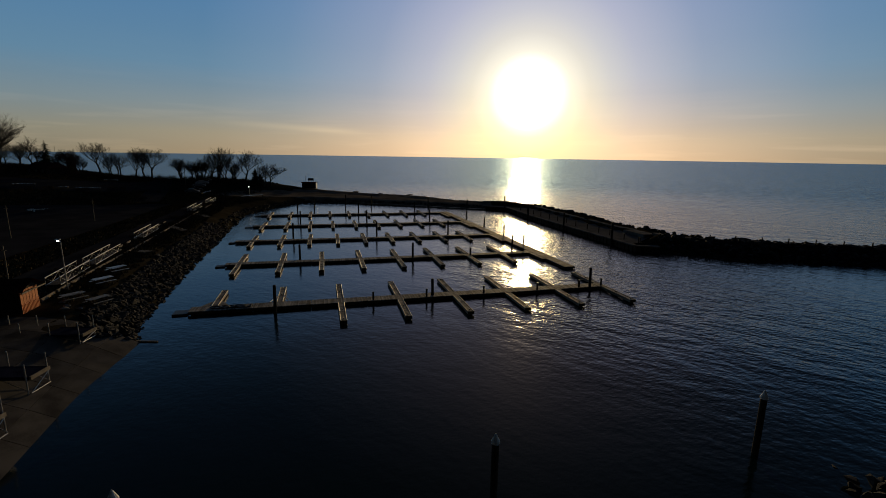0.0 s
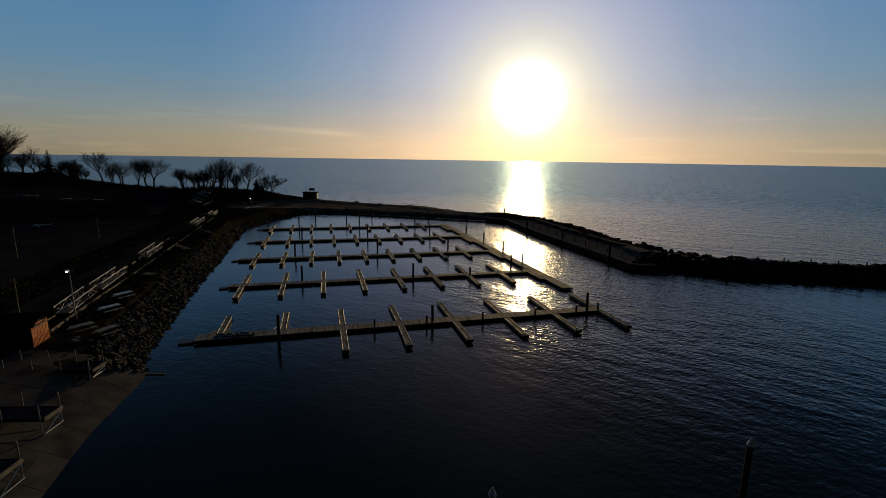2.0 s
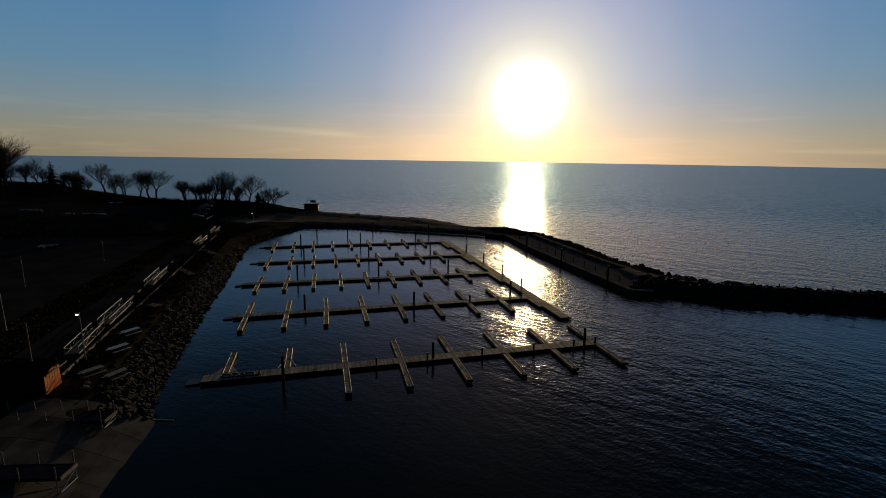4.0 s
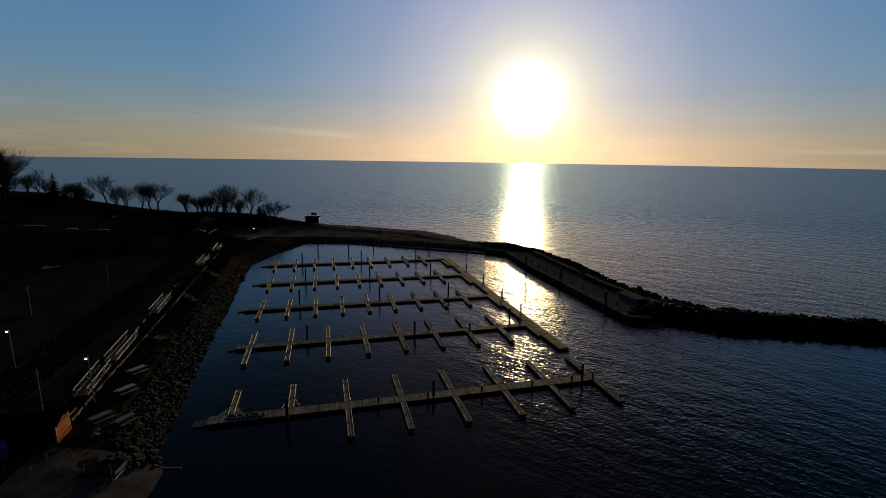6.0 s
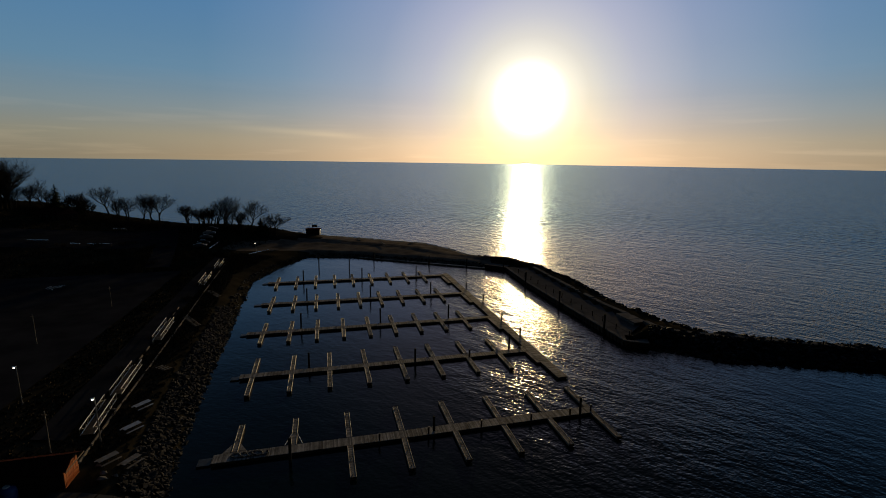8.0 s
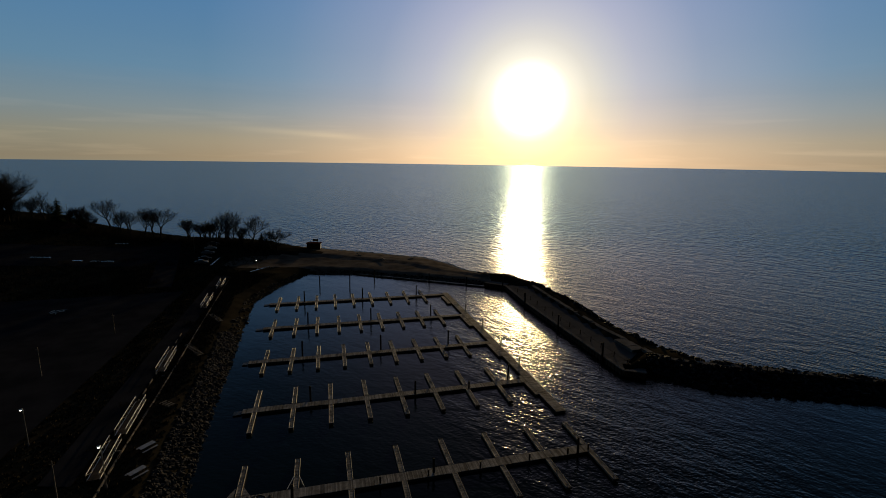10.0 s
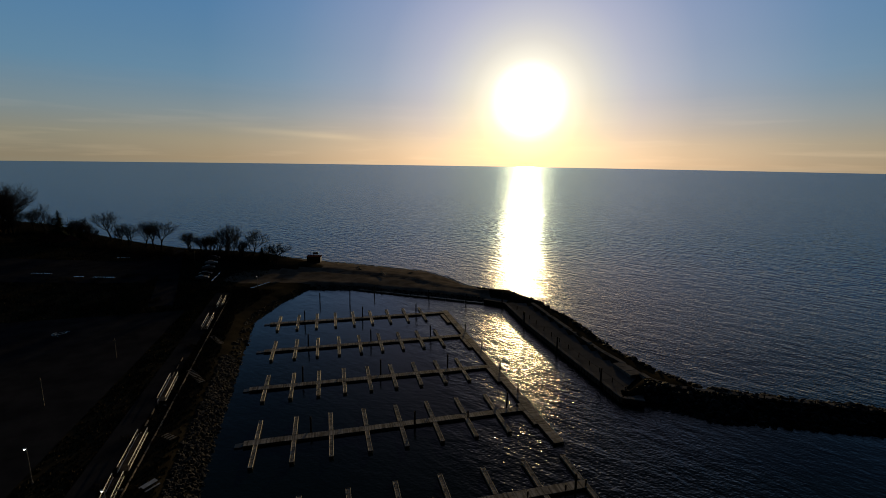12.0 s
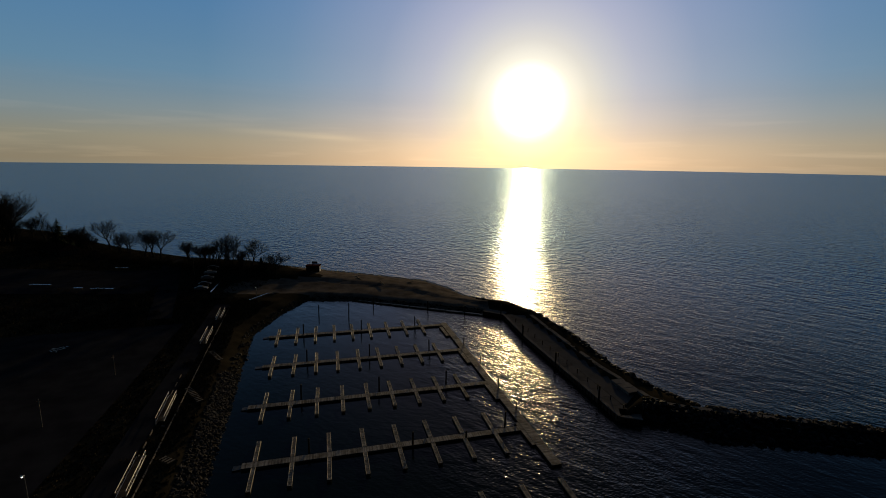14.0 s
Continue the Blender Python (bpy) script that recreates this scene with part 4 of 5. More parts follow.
# ---- booth, tank, lamps ----
def booth():
    z = 2.25
    e = thing("booth", -36.2, 39.7, z, 14, "small orange wooden booth with a dark overhanging roof", "booth")
    w, d, h = 7.5, 2.5, 2.1
    for i in range(12):
        bm = bmesh.new(); box(bm, -0.06, 0.0 if i % 2 else 0.015, -d / 2 + i * d / 12 + 0.006, -d / 2 + (i + 1) * d / 12 - 0.006, 0.9, h, 0.004)
        part("siding_board", bm, ORANGE, e)
    for i in range(14):
        bm = bmesh.new(); box(bm, -0.03, 0.03, -d / 2 + i * d / 13.6, -d / 2 + i * d / 13.6 + 0.1, 0.05, 0.84, 0.004)
        part("skirt_slat", bm, ORANGE, e)
    bm = bmesh.new(); box(bm, -0.05, 0.06, -d / 2, d / 2, 0.842, 0.898, 0.005)
    part("skirt_rail", bm, ORANGE, e)
    for y in (-d / 2, d / 2):
        bm = bmesh.new(); box(bm, -w, -0.07, y - 0.05, y + 0.05, 0, h, 0.01)
        part("side_wall", bm, BROWN, e, "dark brown side wall")
    bm = bmesh.new(); box(bm, -w - 0.1, -w - 0.005, -d / 2, d / 2, 0, h, 0.01)
    part("back_wall", bm, BROWN, e)
    for s in (-1, 1):
        bm = bmesh.new()
        vs = [bm.verts.new(v) for v in ((-w - 0.4, 0, h + 0.85), (0.45, 0, h + 0.85), (0.45, s * (d / 2 + 0.5), h - 0.02), (-w - 0.4, s * (d / 2 + 0.5), h - 0.02))]
        f = bm.faces.new(vs if s < 0 else vs[::-1])
        r = bmesh.ops.solidify(bm, geom=[f], thickness=0.09)
        part("roof_slope", bm, SHINGLE, e, "dark red-brown shingle roof")
    bm = bmesh.new()
    vs = [bm.verts.new((x, y, zz)) for x in (-0.05, -0.001) for y, zz in ((-d / 2, h), (d / 2, h), (0, h + 0.76))]
    bm.faces.new((vs[0], vs[1], vs[2])); bm.faces.new((vs[5], vs[4], vs[3]))
    for a, b in ((0, 1), (1, 2), (2, 0)):
        bm.faces.new((vs[b], vs[a], vs[a + 3], vs[b + 3]))
    bmesh.ops.recalc_face_normals(bm, faces=bm.faces)
    part("gable", bm, BROWN, e)
    bm = bmesh.new(); box(bm, 0.40, 0.46, -d / 2 - 0.5, d / 2 + 0.5, h - 0.16, h - 0.04, 0.01)
    part("eave_board", bm, TIMBER, e, "pale eave board")


booth()


def tank():
    e = thing("water_tank", -39.7, 36.7, 2.15, 0, "blue plastic tank with a pale lid behind the booth", "tank")
    bm = bmesh.new()
    prof = [(0.0, 0.02), (0.62, 0.02), (0.70, 0.1), (0.72, 0.5), (0.69, 0.54), (0.72, 0.58), (0.72, 1.1), (0.69, 1.14), (0.70, 1.2), (0.62, 1.5), (0.25, 1.68)]
    rings = [[bm.verts.new((r * math.cos(a), r * math.sin(a), z)) for a in (6.2832 * i / 20 for i in range(20))] for r, z in prof[1:]]
    for a, b in zip(rings, rings[1:]):
        for i in range(20):
            j = (i + 1) % 20
            bm.faces.new((a[i], a[j], b[j], b[i]))
    bm.faces.new(rings[-1]); bm.faces.new(rings[0][::-1])
    part("body", bm, BLUE, e, smooth=True)
    bm = bmesh.new(); rod(bm, (0, 0, 1.66), (0, 0, 1.76), 0.27, 0.25, 16)
    part("lid", bm, WHITE, e, "white lid")


tank()


def lamp_post(x, y, h, lit, label):
    z = height_at(x, y)
    e = thing("street_lamp", x, y, z, 20, label, "street lamp", "park lamps")
    bm = bmesh.new(); rod(bm, (0, 0, -0.1), (0, 0, 0.35), 0.16, 0.13, 10)
    part("base", bm, CONCRETE, e, "concrete base")
    bm = bmesh.new(); rod(bm, (0, 0, 0.3), (0, 0, h), 0.075, 0.05, 10)
    part("pole", bm, ALU, e)
    bm = bmesh.new(); rod(bm, (0, 0, h - 0.05), (-0.2, 0, h + 0.12), 0.035, sides=8)
    part("arm", bm, ALU, e)
    bm = bmesh.new(); box(bm, -0.42, 0.02, -0.12, 0.12, h + 0.08, h + 0.19, 0.03)
    part("head", bm, ALU, e)
    bm = bmesh.new()
    r = bmesh.ops.create_icosphere(bm, subdivisions=2, radius=0.11)
    for v in bm.verts:
        v.co = Vector((v.co.x * 1.2 - 0.2, v.co.y, max(-0.12, v.co.z) * 0.8 + h + 0.02))
    part("globe", bm, LIT if lit else WHITE, e, "glowing white globe" if lit else "white globe", True)


lamp_post(-38.2, 46.2, 5.1, True, "slim metal street lamp with a glowing white head")
lamp_post(-53.6, 53.6, 5.1, True, "slim metal street lamp with a glowing white head")
lamp_post(-62.6, 151.5, 3.4, True, "small lit street lamp near the end of the promenade")


def thin_pole(x, y, h):
    z = height_at(x, y)
    e = thing("utility_pole", x, y, z, 0, "thin pale bare utility pole in the park", "pole", "utility poles")
    bm = bmesh.new(); rod(bm, (0, 0, -0.2), (0.05, 0, h), 0.085, 0.055, 8)
    part("shaft", bm, TIMBER, e)
    bm = bmesh.new(); box(bm, -0.3, 0.3, -0.04, 0.04, h - 0.5, h - 0.42, 0.01)
    part("crossarm", bm, TIMBER, e)


for x, y, h in ((-41.9, 43.9, 5.0), (-68.2, 72.6, 5.4), (-69.4, 92.2, 4.6), (-94.6, 172.0, 8.0), (-170, 207, 11.0)):
    thin_pole(x, y, h)


def white_rail(x, y, L, turn):
    z = height_at(x, y)
    e = thing("guard_rail", x, y, z, turn, "long low shiny pale guard rail by the parking lot", "guard rail", "guard rails")
    bm = bmesh.new(); box(bm, 0, L, -0.2, 0.2, 0.5, 0.72, 0.03)
    part("beam", bm, RAIL, e)
    n = max(2, round(L / 2.5))
    for i in range(n):
        bm = bmesh.new(); box(bm, 0.2 + (L - 0.4) * i / (n - 1) - 0.06, 0.2 + (L - 0.4) * i / (n - 1) + 0.06, -0.08, 0.08, -0.2, 0.495)
        part("post", bm, FASCIA, e)


for x, y, L, t in ((-140.0, 152.0, 7.2, 2), (-124.5, 151.0, 3.2, 2), (-119.0, 151.5, 7.8, 2), (-128.5, 177.5, 5.0, 2), (-79.6, 154.0, 30, 103), (-62.8, 146.0, 9, 68)):
    white_rail(x, y, L, t)


def car(x, y, turn, paint, label):
    z = height_at(x, y) + 0.24
    e = thing("parked_car", x, y, z, turn, label, "car", "parked cars")
    prof = [(-2.15, 0.35), (-2.2, 0.7), (-2.1, 0.92), (-1.5, 0.98), (-1.0, 1.42), (0.45, 1.46), (1.15, 1.0), (2.0, 0.86), (2.2, 0.66), (2.18, 0.35)]
    bm = bmesh.new()
    sides = []
    for s in (-1, 1):
        sides.append([bm.verts.new((px, s * (0.86 if pz < 1.05 else 0.66), pz)) for px, pz in prof])
    bm.faces.new(sides[0][::-1]); bm.faces.new(sides[1])
    for i in range(len(prof)):
        j = (i + 1) % len(prof)
        bm.faces.new((sides[0][i], sides[0][j], sides[1][j], sides[1][i]))
    bmesh.ops.recalc_face_normals(bm, faces=bm.faces)
    part("body", bm, paint, e)
    for name, q in (("windscreen", ((0.5, 1.44), (1.1, 1.03))), ("rear_window", ((-1.05, 1.40), (-1.46, 1.02)))):
        bm = bmesh.new()
        (xa, za), (xb, zb) = q
        k = 0.03 if xb > 0 else -0.03
        vs = [bm.verts.new(v) for v in ((xa + k, -0.6, za), (xa + k, 0.6, za), (xb + k, 0.76, zb), (xb + k, -0.76, zb))]
        f = bm.faces.new(vs)
        bmesh.ops.solidify(bm, geom=[f], thickness=0.02)
        part(name, bm, FLOATS, e, "dark glass")
    for wx in (-1.35, 1.35):
        for wy in (-0.82, 0.82):
            w = new("wheel"); w.parent = e; w.location = (wx, wy, 0.32)
            bm = bmesh.new(); rod(bm, (0, -0.1, 0), (0, 0.1, 0), 0.32, sides=16)
            part("tyre", bm, FLOATS, w, "black tyre")
            bm = bmesh.new(); rod(bm, (0, -0.115, 0), (0, 0.115, 0), 0.19, sides=12)
            part("rim", bm, ALU, w)


for i in range(5):
    car(-84.6 - 1.45 * i, 157.5 + 5.2 * i, 15 + 2 * (i % 3), (CARGREY, CARDARK, CARGREY, CARSILVER, CARDARK)[i],
        ("grey parked car facing the kerb", "dark parked car facing the kerb", "grey parked car facing the kerb", "silver parked car facing the kerb", "dark parked car facing the kerb")[i])


def beach_hut():
    x, y = -53.5, 189.0
    e = thing("beach_hut", x, y, height_at(x, y) - 0.1, 4, "small dark beach hut with a white end panel", "hut")
    bm = bmesh.new(); box(bm, -2.8, 2.6, -1.6, 1.6, 0, 2.5, 0.03)
    part("wall", bm, BROWN, e)
    bm = bmesh.new(); box(bm, -3.1, 2.9, -1.9, 1.9, 2.5, 2.72, 0.04)
    part("roof", bm, SHINGLE, e)
    bm = bmesh.new(); box(bm, 2.605, 2.68, -1.3, 1.3, 0.2, 2.45, 0.01)
    part("end_panel", bm, WHITE, e, "white end panel")
    bm = bmesh.new(); box(bm, -0.6, 1.6, -0.05, 0.05, 3.3, 4.3, 0.02)
    part("sign_board", bm, CARGREY, e, "blank grey sign board")
    for sx in (-0.4, 1.4):
        bm = bmesh.new(); rod(bm, (sx, 0.08, 2.6), (sx, 0.08, 4.2), 0.05)
        part("sign_post", bm, FASCIA, e)
    bm = bmesh.new(); rod(bm, (-1.6, 0, 2.7), (-1.6, 0, 5.2), 0.04)
    part("mast", bm, ALU, e)


beach_hut()


def drift_log(x, y, L, turn):
    bm = bmesh.new()
    rod(bm, (-L / 2, 0, 0), (0, 0.1, 0.05), 0.16, 0.2, 8)
    rod(bm, (0, 0.1, 0.05), (L / 2, -0.1, 0.1), 0.2, 0.1, 8)
    rod(bm, (L * 0.1, 0.05, 0.1), (L * 0.25, 0.5, 0.5), 0.07, 0.03, 6)
    ob = mesh_ob("driftwood_log", bm, TIMBER)
    ob.matrix_world = pose(x, y, height_at(x, y) + 0.15, 0, 0, turn)
    tagged(ob, "bleached driftwood log lying on the sand", "driftwood", "driftwood logs")


for q in ((-34.5, 183.5, 5, 60), (-33.0, 180.0, 4.5, 120), (-22.3, 171.5, 8, -68), (-64, 201, 4, 20), (-12, 176, 3, 40), (-44, 190, 3, 100)):
    drift_log(*q)


def surf_line():
    """A thin line of low breaking waves along the beach, lit through from behind."""
    m = bpy.data.materials.new("foam")
    m.use_nodes = True
    nt = m.node_tree
    nt.nodes.remove(nt.nodes["Principled BSDF"])
    thin, mix, dif = nt.nodes.new("ShaderNodeBsdfTranslucent"), nt.nodes.new("ShaderNodeMixShader"), nt.nodes.new("ShaderNodeBsdfDiffuse")
    thin.inputs["Color"].default_value = dif.inputs["Color"].default_value = (0.72, 0.76, 0.78, 1)
    mix.inputs[0].default_value = 0.6
    nt.links.new(dif.outputs[0], mix.inputs[1]); nt.links.new(thin.outputs[0], mix.inputs[2])
    nt.links.new(mix.outputs[0], nt.nodes["Material Output"].inputs["Surface"])
    pts = [(x, y) for x, y, _, _ in SHORE[35:45]]
    rnd = random.Random(31)
    verts, faces = [], []
    for x, y, dx, dy in polyline(pts, 1.2):
        w, o, h = rnd.uniform(0.4, 0.9), rnd.uniform(-0.3, 0.3), max(0.03, rnd.gauss(0.16, 0.09))
        for k, z in ((0.1 + o, 0.03), (0.1 + o + w * 0.45, 0.03 + h), (0.1 + o + w, 0.01)):
            verts.append((x + dy * k, y - dx * k, z))
    for i in range(len(verts) // 3 - 1):
        for k in (0, 1):
            faces.append((3 * i + k, 3 * i + k + 1, 3 * i + k + 4, 3 * i + k + 3))
    me = bpy.data.meshes.new("surf")
    me.from_pydata(verts, [], faces)
    me.materials.append(m)
    tagged(new("surf", me), "thin white line of foam along the beach", "foam", kind="structure")


surf_line()


def grass():
    """Dry winter grass tufts over the park, thick enough to shade the soil from the low sun."""
    rnd = np.random.RandomState(12)
    n = 60000
    x = np.where(np.arange(n) < 30000, rnd.uniform(-100, -28, n), rnd.uniform(-250, -60, n))
    y = np.where(np.arange(n) < 30000, rnd.uniform(36, 150, n), rnd.uniform(110, 250, n))
    z = land_height(x, y)
    paved = np.zeros(n, bool)
    for quad in PAVED:
        inside = np.ones(n, bool)
        k = len(quad)
        area = sum(quad[i][0] * quad[(i + 1) % k][1] - quad[(i + 1) % k][0] * quad[i][1] for i in range(k))
        for i in range(k):
            (ax, ay), (bx, by) = quad[i], quad[(i + 1) % k]
            inside &= ((bx - ax) * (y - ay) - (by - ay) * (x - ax)) * area > 0
        paved |= inside
    ok = (z > 2.05) & ~paved & ~((x > -46) & (y < 42)) & ~((x > -66) & (y > 157))
    x, y, z = x[ok], y[ok], z[ok]
    m = len(x)
    verts, faces = np.zeros((m, 9, 3)), np.zeros((m, 3, 3), int)
    for b in range(3):
        a = rnd.uniform(0, 2 * np.pi, m)
        h = rnd.uniform(0.16, 0.42, m) * np.where(y > 110, 1.5, 1.0)
        w = rnd.uniform(0.12, 0.30, m)
        for c, (s1, up) in enumerate(((-1, 0), (1, 0), (rnd.uniform(-0.6, 0.6, m), 1))):
            verts[:, b * 3 + c, 0] = x + np.cos(a) * w * s1
            verts[:, b * 3 + c, 1] = y + np.sin(a) * w * s1
            verts[:, b * 3 + c, 2] = z - 0.05 + h * up
        faces[:, b] = np.arange(m)[:, None] * 9 + b * 3 + np.arange(3)
    me = bpy.data.meshes.new("grass")
    me.from_pydata(verts.reshape(-1, 3).tolist(), [], faces.reshape(-1, 3).tolist())
    me.materials.append(GRASS)
    tagged(new("grass", me), "dark dry winter grass tufts over the park", "grass", kind="stuff")


grass()


# ---- trees ----
def tube_mesh(name, segs, material, parent, sides=4):
    verts, faces = [], []
    for p, q, r0, r1 in segs:
        d = (q - p)
        rot = d.to_track_quat("Z", "Y").to_matrix()
        b = len(verts)
        for c, r in ((p, r0), (q, r1)):
            for i in range(sides):
                a = 6.2832 * i / sides
                verts.append((c + rot @ Vector((r * math.cos(a), r * math.sin(a), 0)))[:])
        for i in range(sides):
            j = (i + 1) % sides
            faces.append((b + i, b + j, b + sides + j, b + sides + i))
    me = bpy.data.meshes.new(name)
    me.from_pydata(verts, [], faces)
    me.materials.append(material)
    ob = new(name, me)
    ob.parent = parent
    return ob


def bare_tree(x, y, h, spread, seed, stems=1, label="bare leafless deciduous tree with fine branching twigs", z=None, fine=5):
    rnd = random.Random(seed)
    e = thing("bare_tree", x, y, (height_at(x, y) if z is None else z) - 0.1, rnd.uniform(0, 360), label, "tree", "park trees")
    trunks, crown = [], []
    lift, spread = rnd.uniform(0.03, 0.14), spread * rnd.uniform(0.7, 1.15)

    def grow(p, d, length, r, depth):
        n = 3 if depth < 3 else 2
        for i in range(n):
            d2 = (d + Vector((rnd.gauss(0, 0.17), rnd.gauss(0, 0.17), rnd.gauss(lift, 0.09)))).normalized()
            q = p + d2 * (length / n)
            r2 = max(0.022 if depth > 2 else 0.03, r * 0.88)
            (trunks[-1] if depth < 1 else crown).append((p, q, r, r2))
            p, d, r = q, d2, r2
            if 1 <= depth < fine and (i < n - 1) and rnd.random() < 0.85:
                side = Vector((rnd.gauss(0, 1), rnd.gauss(0, 1), rnd.uniform(-0.25, 0.7))).normalized()
                grow(p, (d * 0.5 + side * 0.8 * spread).normalized(), length * rnd.uniform(0.5, 0.75), max(0.03, r * 0.55), depth + 1)
            if depth < 1 and i == 1:
                for _ in range(2):
                    side = Vector((rnd.gauss(0, 1), rnd.gauss(0, 1), rnd.uniform(0.1, 0.6))).normalized()
                    grow(p, (d * 0.45 + side * 0.8 * spread).normalized(), length * rnd.uniform(0.7, 0.95), r * 0.55, 1)
        if depth < fine:
            for _ in range(4 if depth < 1 else 3 if depth < 3 else 2):
                side = Vector((rnd.gauss(0, 1), rnd.gauss(0, 1), rnd.uniform(-0.2, 0.6))).normalized()
                grow(p, (d * 0.62 + side * 0.62 * spread).normalized(), length * (rnd.uniform(0.66, 0.84) if depth < 1 else rnd.uniform(0.55, 0.76)), max(0.028, r * rnd.uniform(0.55, 0.75)), depth + 1)

    for k in range(stems):
        trunks.append([])
        off = Vector((rnd.uniform(-0.5, 0.5), rnd.uniform(-0.5, 0.5), 0)) * (stems - 1) * 1.3
        lean = Vector((off.x * 0.18, off.y * 0.18, 1)).normalized()
        grow(off, lean, h * rnd.uniform(0.30, 0.44), h * 0.026 + 0.05, 0)
    top = max(q.z for _, q, _, _ in crown)
    f = h / top
    crown = [(p * f, q * f, a, b) for p, q, a, b in crown]
    for trunk in trunks:
        tube_mesh("trunk", [(p * f, q * f, a, b) for p, q, a, b in trunk], BARK, e, 8)
    tube_mesh("crown", crown, BARK, e, 3)


def conifer(x, y, h, seed):
    rnd = random.Random(seed)
    e = thing("conifer_tree", x, y, height_at(x, y) - 0.1, 0, "dark evergreen conifer with drooping layered branches", "tree", "park trees")
    tube_mesh("trunk", [(Vector((0, 0, 0)), Vector((0, 0, h)), 0.02 * h, 0.02)], BARK, e, 8)
    verts, faces = [], []
    z = h * 0.10
    while z < h * 0.99:
        q = 1 - z / h
        for _ in range(7 + int(8 * q)):
            a = rnd.uniform(0, 6.2832)
            u = Vector((math.cos(a), math.sin(a), 0)); w = Vector((-u.y, u.x, 0))
            rr = h * (0.05 + 0.36 * q) * min(1.0, q * 6 + 0.1) * rnd.uniform(0.55, 1.15)
            n = 3 + int(rr * 2.2)
            for k in range(n):
                t = (k + rnd.random()) / n
                s = (0.22 + 0.20 * rr) * (1.15 - 0.7 * t)
                c = u * rr * t + Vector((0, 0, z - rr * t * 0.28 + rr * 0.12 * t * t + rnd.uniform(-0.08, 0.08)))
                b = len(verts)
                for v in (c - w * s * rnd.uniform(0.6, 1.2), c + u * s * 1.3 + Vector((0, 0, rnd.uniform(-0.3, 0.05) * s)), c + w * s * rnd.uniform(0.6, 1.2), c + Vector((0, 0, 0.35 * s))):
                    verts.append(v[:])
                faces += [(b, b + 1, b + 3), (b + 1, b + 2, b + 3), (b, b + 3, b + 2), (b, b + 2, b + 1)]
        z += h * 0.036
    me = bpy.data.meshes.new("crown")
    me.from_pydata(verts, [], faces)
    me.materials.append(NEEDLE)
    ob = new("crown", me); ob.parent = e


def brush(name, places, seed, label):
    """Low bare scrub: many thin stems in one mesh."""
    rnd = random.Random(seed)
    segs = []
    px, py = np.array([p[0] for p in places]), np.array([p[1] for p in places])
    hz = land_height(px, py)
    for (x, y, h), z in zip(places, hz):
        for _ in range(26):
            p = Vector((x + rnd.gauss(0, 0.7), y + rnd.gauss(0, 0.7), z - 0.1))
            d = Vector((rnd.gauss(0, 0.35), rnd.gauss(0, 0.35), 1)).normalized()
            L = h * rnd.uniform(0.5, 1.0)
            q = p + d * L * 0.6
            segs.append((p, q, 0.05, 0.035))
            for _ in range(4):
                d2 = (d + Vector((rnd.gauss(0, 0.5), rnd.gauss(0, 0.5), rnd.gauss(0, 0.3)))).normalized()
                segs.append((q - d * L * rnd.uniform(0, 0.3), q + d2 * L * 0.45, 0.03, 0.012))
    ob = tube_mesh(name, segs, BARK, None, 3)
    tagged(ob, label, "bushes", kind="stuff")


for k, (x, y, h, spread, stems) in enumerate((
        (-65.0, 176.7, 8.0, 1.35, 1), (-67.3, 178.6, 6.5, 1.2, 2), (-80.4, 181.4, 7.0, 1.1, 3), (-95.4, 187.9, 7.5, 1.1, 3), (-98.6, 190.3, 7.0, 1.1, 3), (-75.7, 180.0, 11.2, 1.0, 1), (-84.6, 182.3, 8.5, 1.1, 2), (-87.9, 184.2, 11.5, 1.0, 2), (-91.6, 186.1, 9.5, 1.0, 2),
        (-101.9, 191.7, 7.2, 1.1, 3), (-107.1, 193.5, 7.8, 1.1, 3), (-123.1, 198.2, 11.4, 0.85, 1), (-127.2, 200.0, 11.8, 0.85, 1), (-132.1, 201.4, 10.6, 0.95, 1),
        (-140.3, 203.2, 9.6, 1.05, 2), (-144.8, 204.5, 8.6, 1.05, 2), (-153.8, 210.4, 12.5, 0.95, 1), (-162.9, 209.1, 8.4, 1.15, 3), (-167.4, 210.9, 9.0, 1.1, 2),
        (-187.3, 217.2, 9.0, 0.9, 2), (-193.7, 222.6, 13.0, 0.9, 1), (-200.9, 222.6, 10.0, 0.9, 2), (-203.6, 215.4, 18.0, 1.1, 3), (-207.2, 213.6, 22.0, 1.1, 3), (-210.9, 217.2, 23.0, 1.1, 3), (-213.6, 211.8, 20.0, 1.1, 3), (-200.0, 213.6, 11.0, 1.1, 3),
        (-217.2, 215.4, 19.0, 1.1, 3), (-159.3, 207.2, 7.5, 1.2, 3), (-170.1, 209.1, 8.0, 1.2, 3), (-224.4, 217.2, 15.0, 1.0, 2))):
    bare_tree(x, y, h * 1.16, spread * 0.74, 100 + k, stems, fine=5 if stems < 2 or h > 14 else 4)
conifer(-177.4, 210.9, 13.4, 3)
conifer(-71.1, 178.1, 6.5, 4)
conifer(-69.0, 177.7, 4.6, 7)
conifer(-165.6, 208.2, 6.5, 5)
conifer(-171.5, 210.0, 5.0, 6)


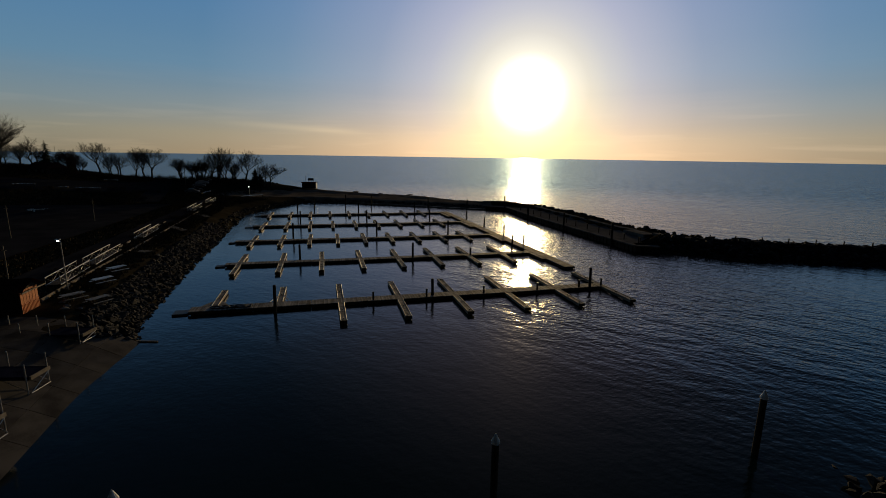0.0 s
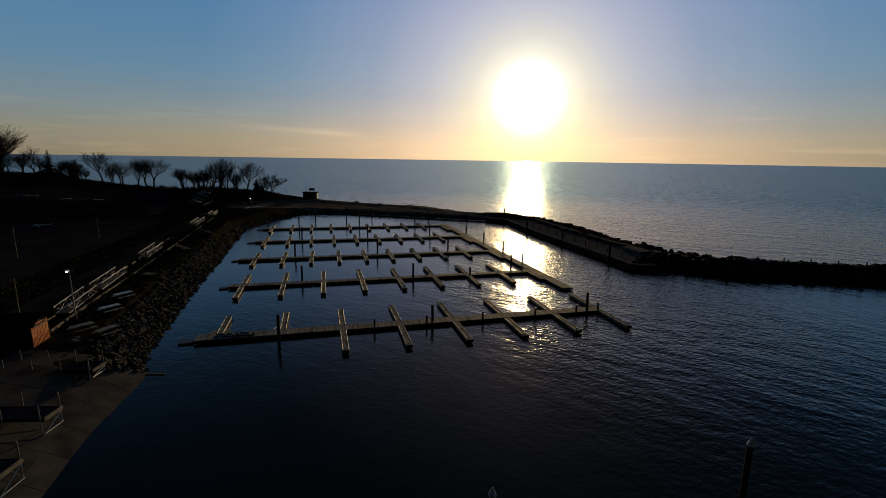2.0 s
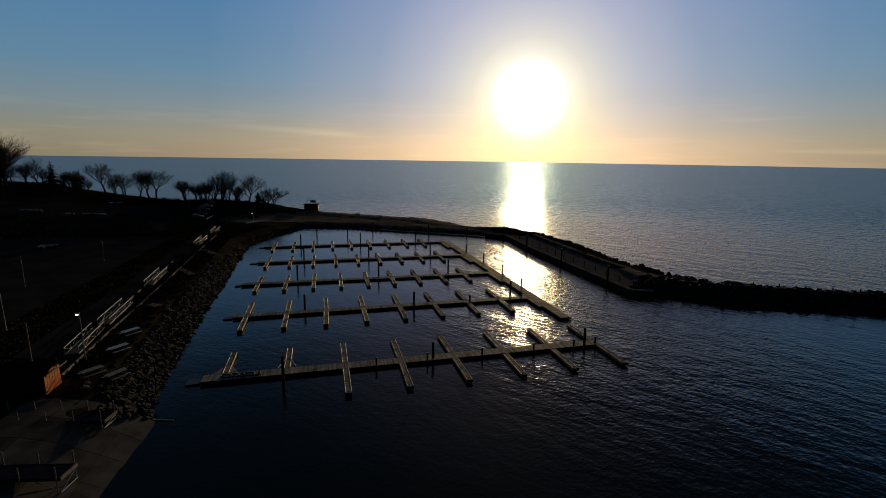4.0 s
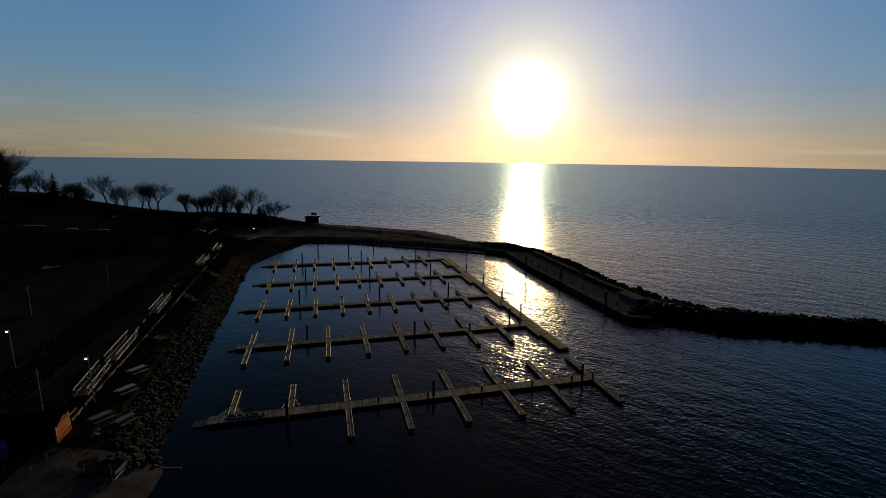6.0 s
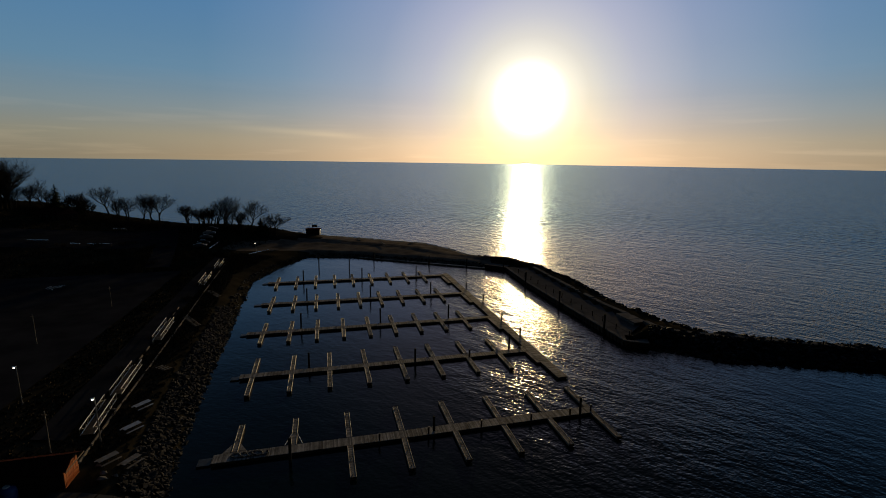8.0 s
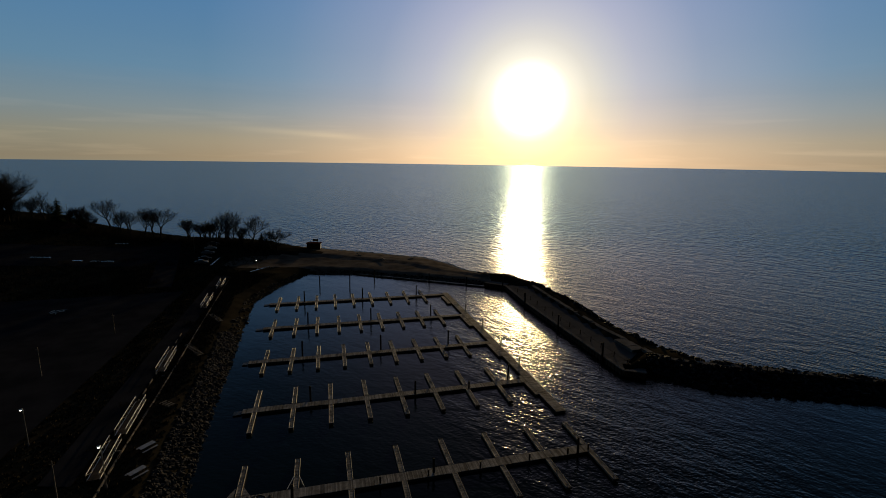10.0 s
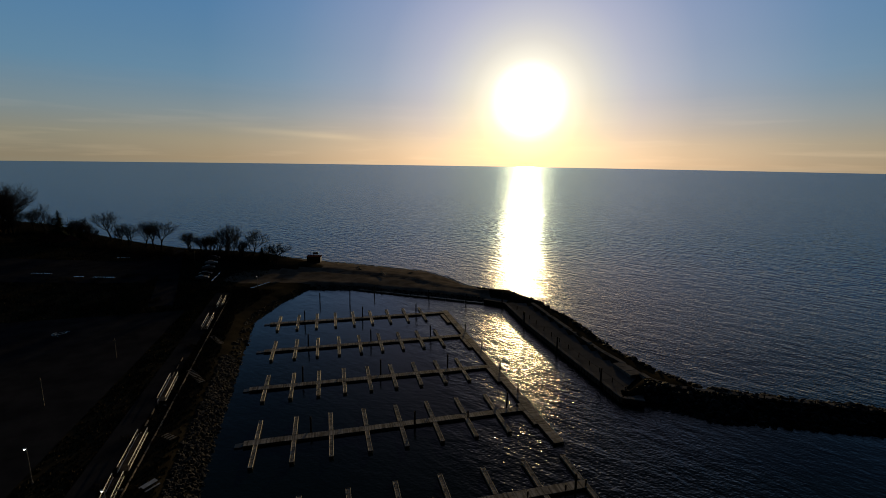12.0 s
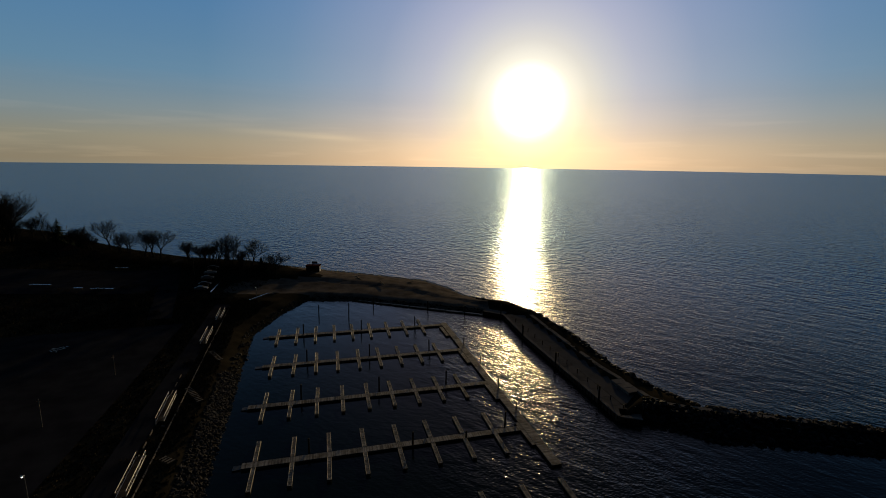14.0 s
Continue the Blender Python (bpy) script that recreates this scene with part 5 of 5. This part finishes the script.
def bluff_house():
    x, y = -166.5, 197.5
    e = thing("house", x, y, height_at(x, y) - 0.7, -22, "dark low house with a sloping roof behind the trees", "house")
    bm = bmesh.new(); box(bm, -7, 7, -4, 4, 0, 2.8, 0.03)
    part("wall", bm, BROWN, e)
    bm = bmesh.new()
    vs = [bm.verts.new(v) for v in ((-7.6, -4.7, 2.75), (7.6, -4.7, 2.75), (7.6, 4.7, 2.75), (-7.6, 4.7, 2.75), (-7.6, 0, 5.2), (7.6, 0, 5.2))]
    for f in ((0, 1, 5, 4), (2, 3, 4, 5), (3, 0, 4), (1, 2, 5), (3, 2, 1, 0)):
        bm.faces.new([vs[k] for k in f])
    part("roof", bm, SHINGLE, e)
    for wx in (-4.5, 0.0, 4.5):
        bm = bmesh.new(); box(bm, wx - 0.7, wx + 0.7, -4.06, -4.005, 1.0, 2.2, 0.01)
        part("window", bm, FLOATS, e, "dark window")


bluff_house()
rb = random.Random(77)
brush("bare_scrub", [(-70 - 158 * t + rb.gauss(0, 2), 179 + 58 * t - 12 * math.sin(t * 3.1) + rb.gauss(0, 2.5), rb.uniform(1.0, 2.8)) for t in (rb.random() for _ in range(170))], 78,
      "dark bare scrub along the bluff's edge")
brush("dry_weeds", [(-38 - 26 * t - rb.uniform(0.5, 6), 52 + 92 * t, rb.uniform(0.4, 1.0)) for t in (rb.random() for _ in range(110))], 79, "dry brown weeds above the shore rocks")
brush("park_bushes", [(-80 - 50 * rb.random(), 118 + 40 * rb.random(), rb.uniform(1.0, 2.2)) for _ in range(60)], 80, "dark leafless bushes between the parking lots")


def boat_trailer(x, y, turn):
    e = thing("boat_trailer", x, y, height_at(x, y) + 0.2, turn, "small pale empty boat trailer on the dark asphalt", "trailer")
    for yy in (-0.6, 0.6):
        bm = bmesh.new(); box(bm, -1.3, 1.4, yy - 0.05, yy + 0.05, 0.42, 0.52, 0.01)
        part("frame_rail", bm, ALU, e)
        w = new("wheel"); w.parent = e; w.location = (-0.5, yy * 1.4, 0.28)
        bm = bmesh.new(); rod(bm, (0, -0.09, 0), (0, 0.09, 0), 0.28, sides=14)
        part("tyre", bm, FLOATS, w, "black tyre")
        bm = bmesh.new(); rod(bm, (0, -0.1, 0), (0, 0.1, 0), 0.15, sides=10)
        part("rim", bm, WHITE, w)
        bm = bmesh.new(); box(bm, -0.9, -0.1, yy * 1.4 - 0.13, yy * 1.4 + 0.13, 0.58, 0.63, 0.02)
        part("mudguard", bm, WHITE, e, "white mudguard")
    for xx in (-1.2, -0.4, 1.3):
        bm = bmesh.new(); box(bm, xx - 0.05, xx + 0.05, -0.8, 0.8, 0.36, 0.42, 0.01)
        part("cross_member", bm, RAIL, e)
    bm = bmesh.new(); box(bm, 1.4, 2.2, -0.05, 0.05, 0.42, 0.52, 0.01)
    part("drawbar", bm, RAIL, e)


boat_trailer(-91.0, 103.6, 55)
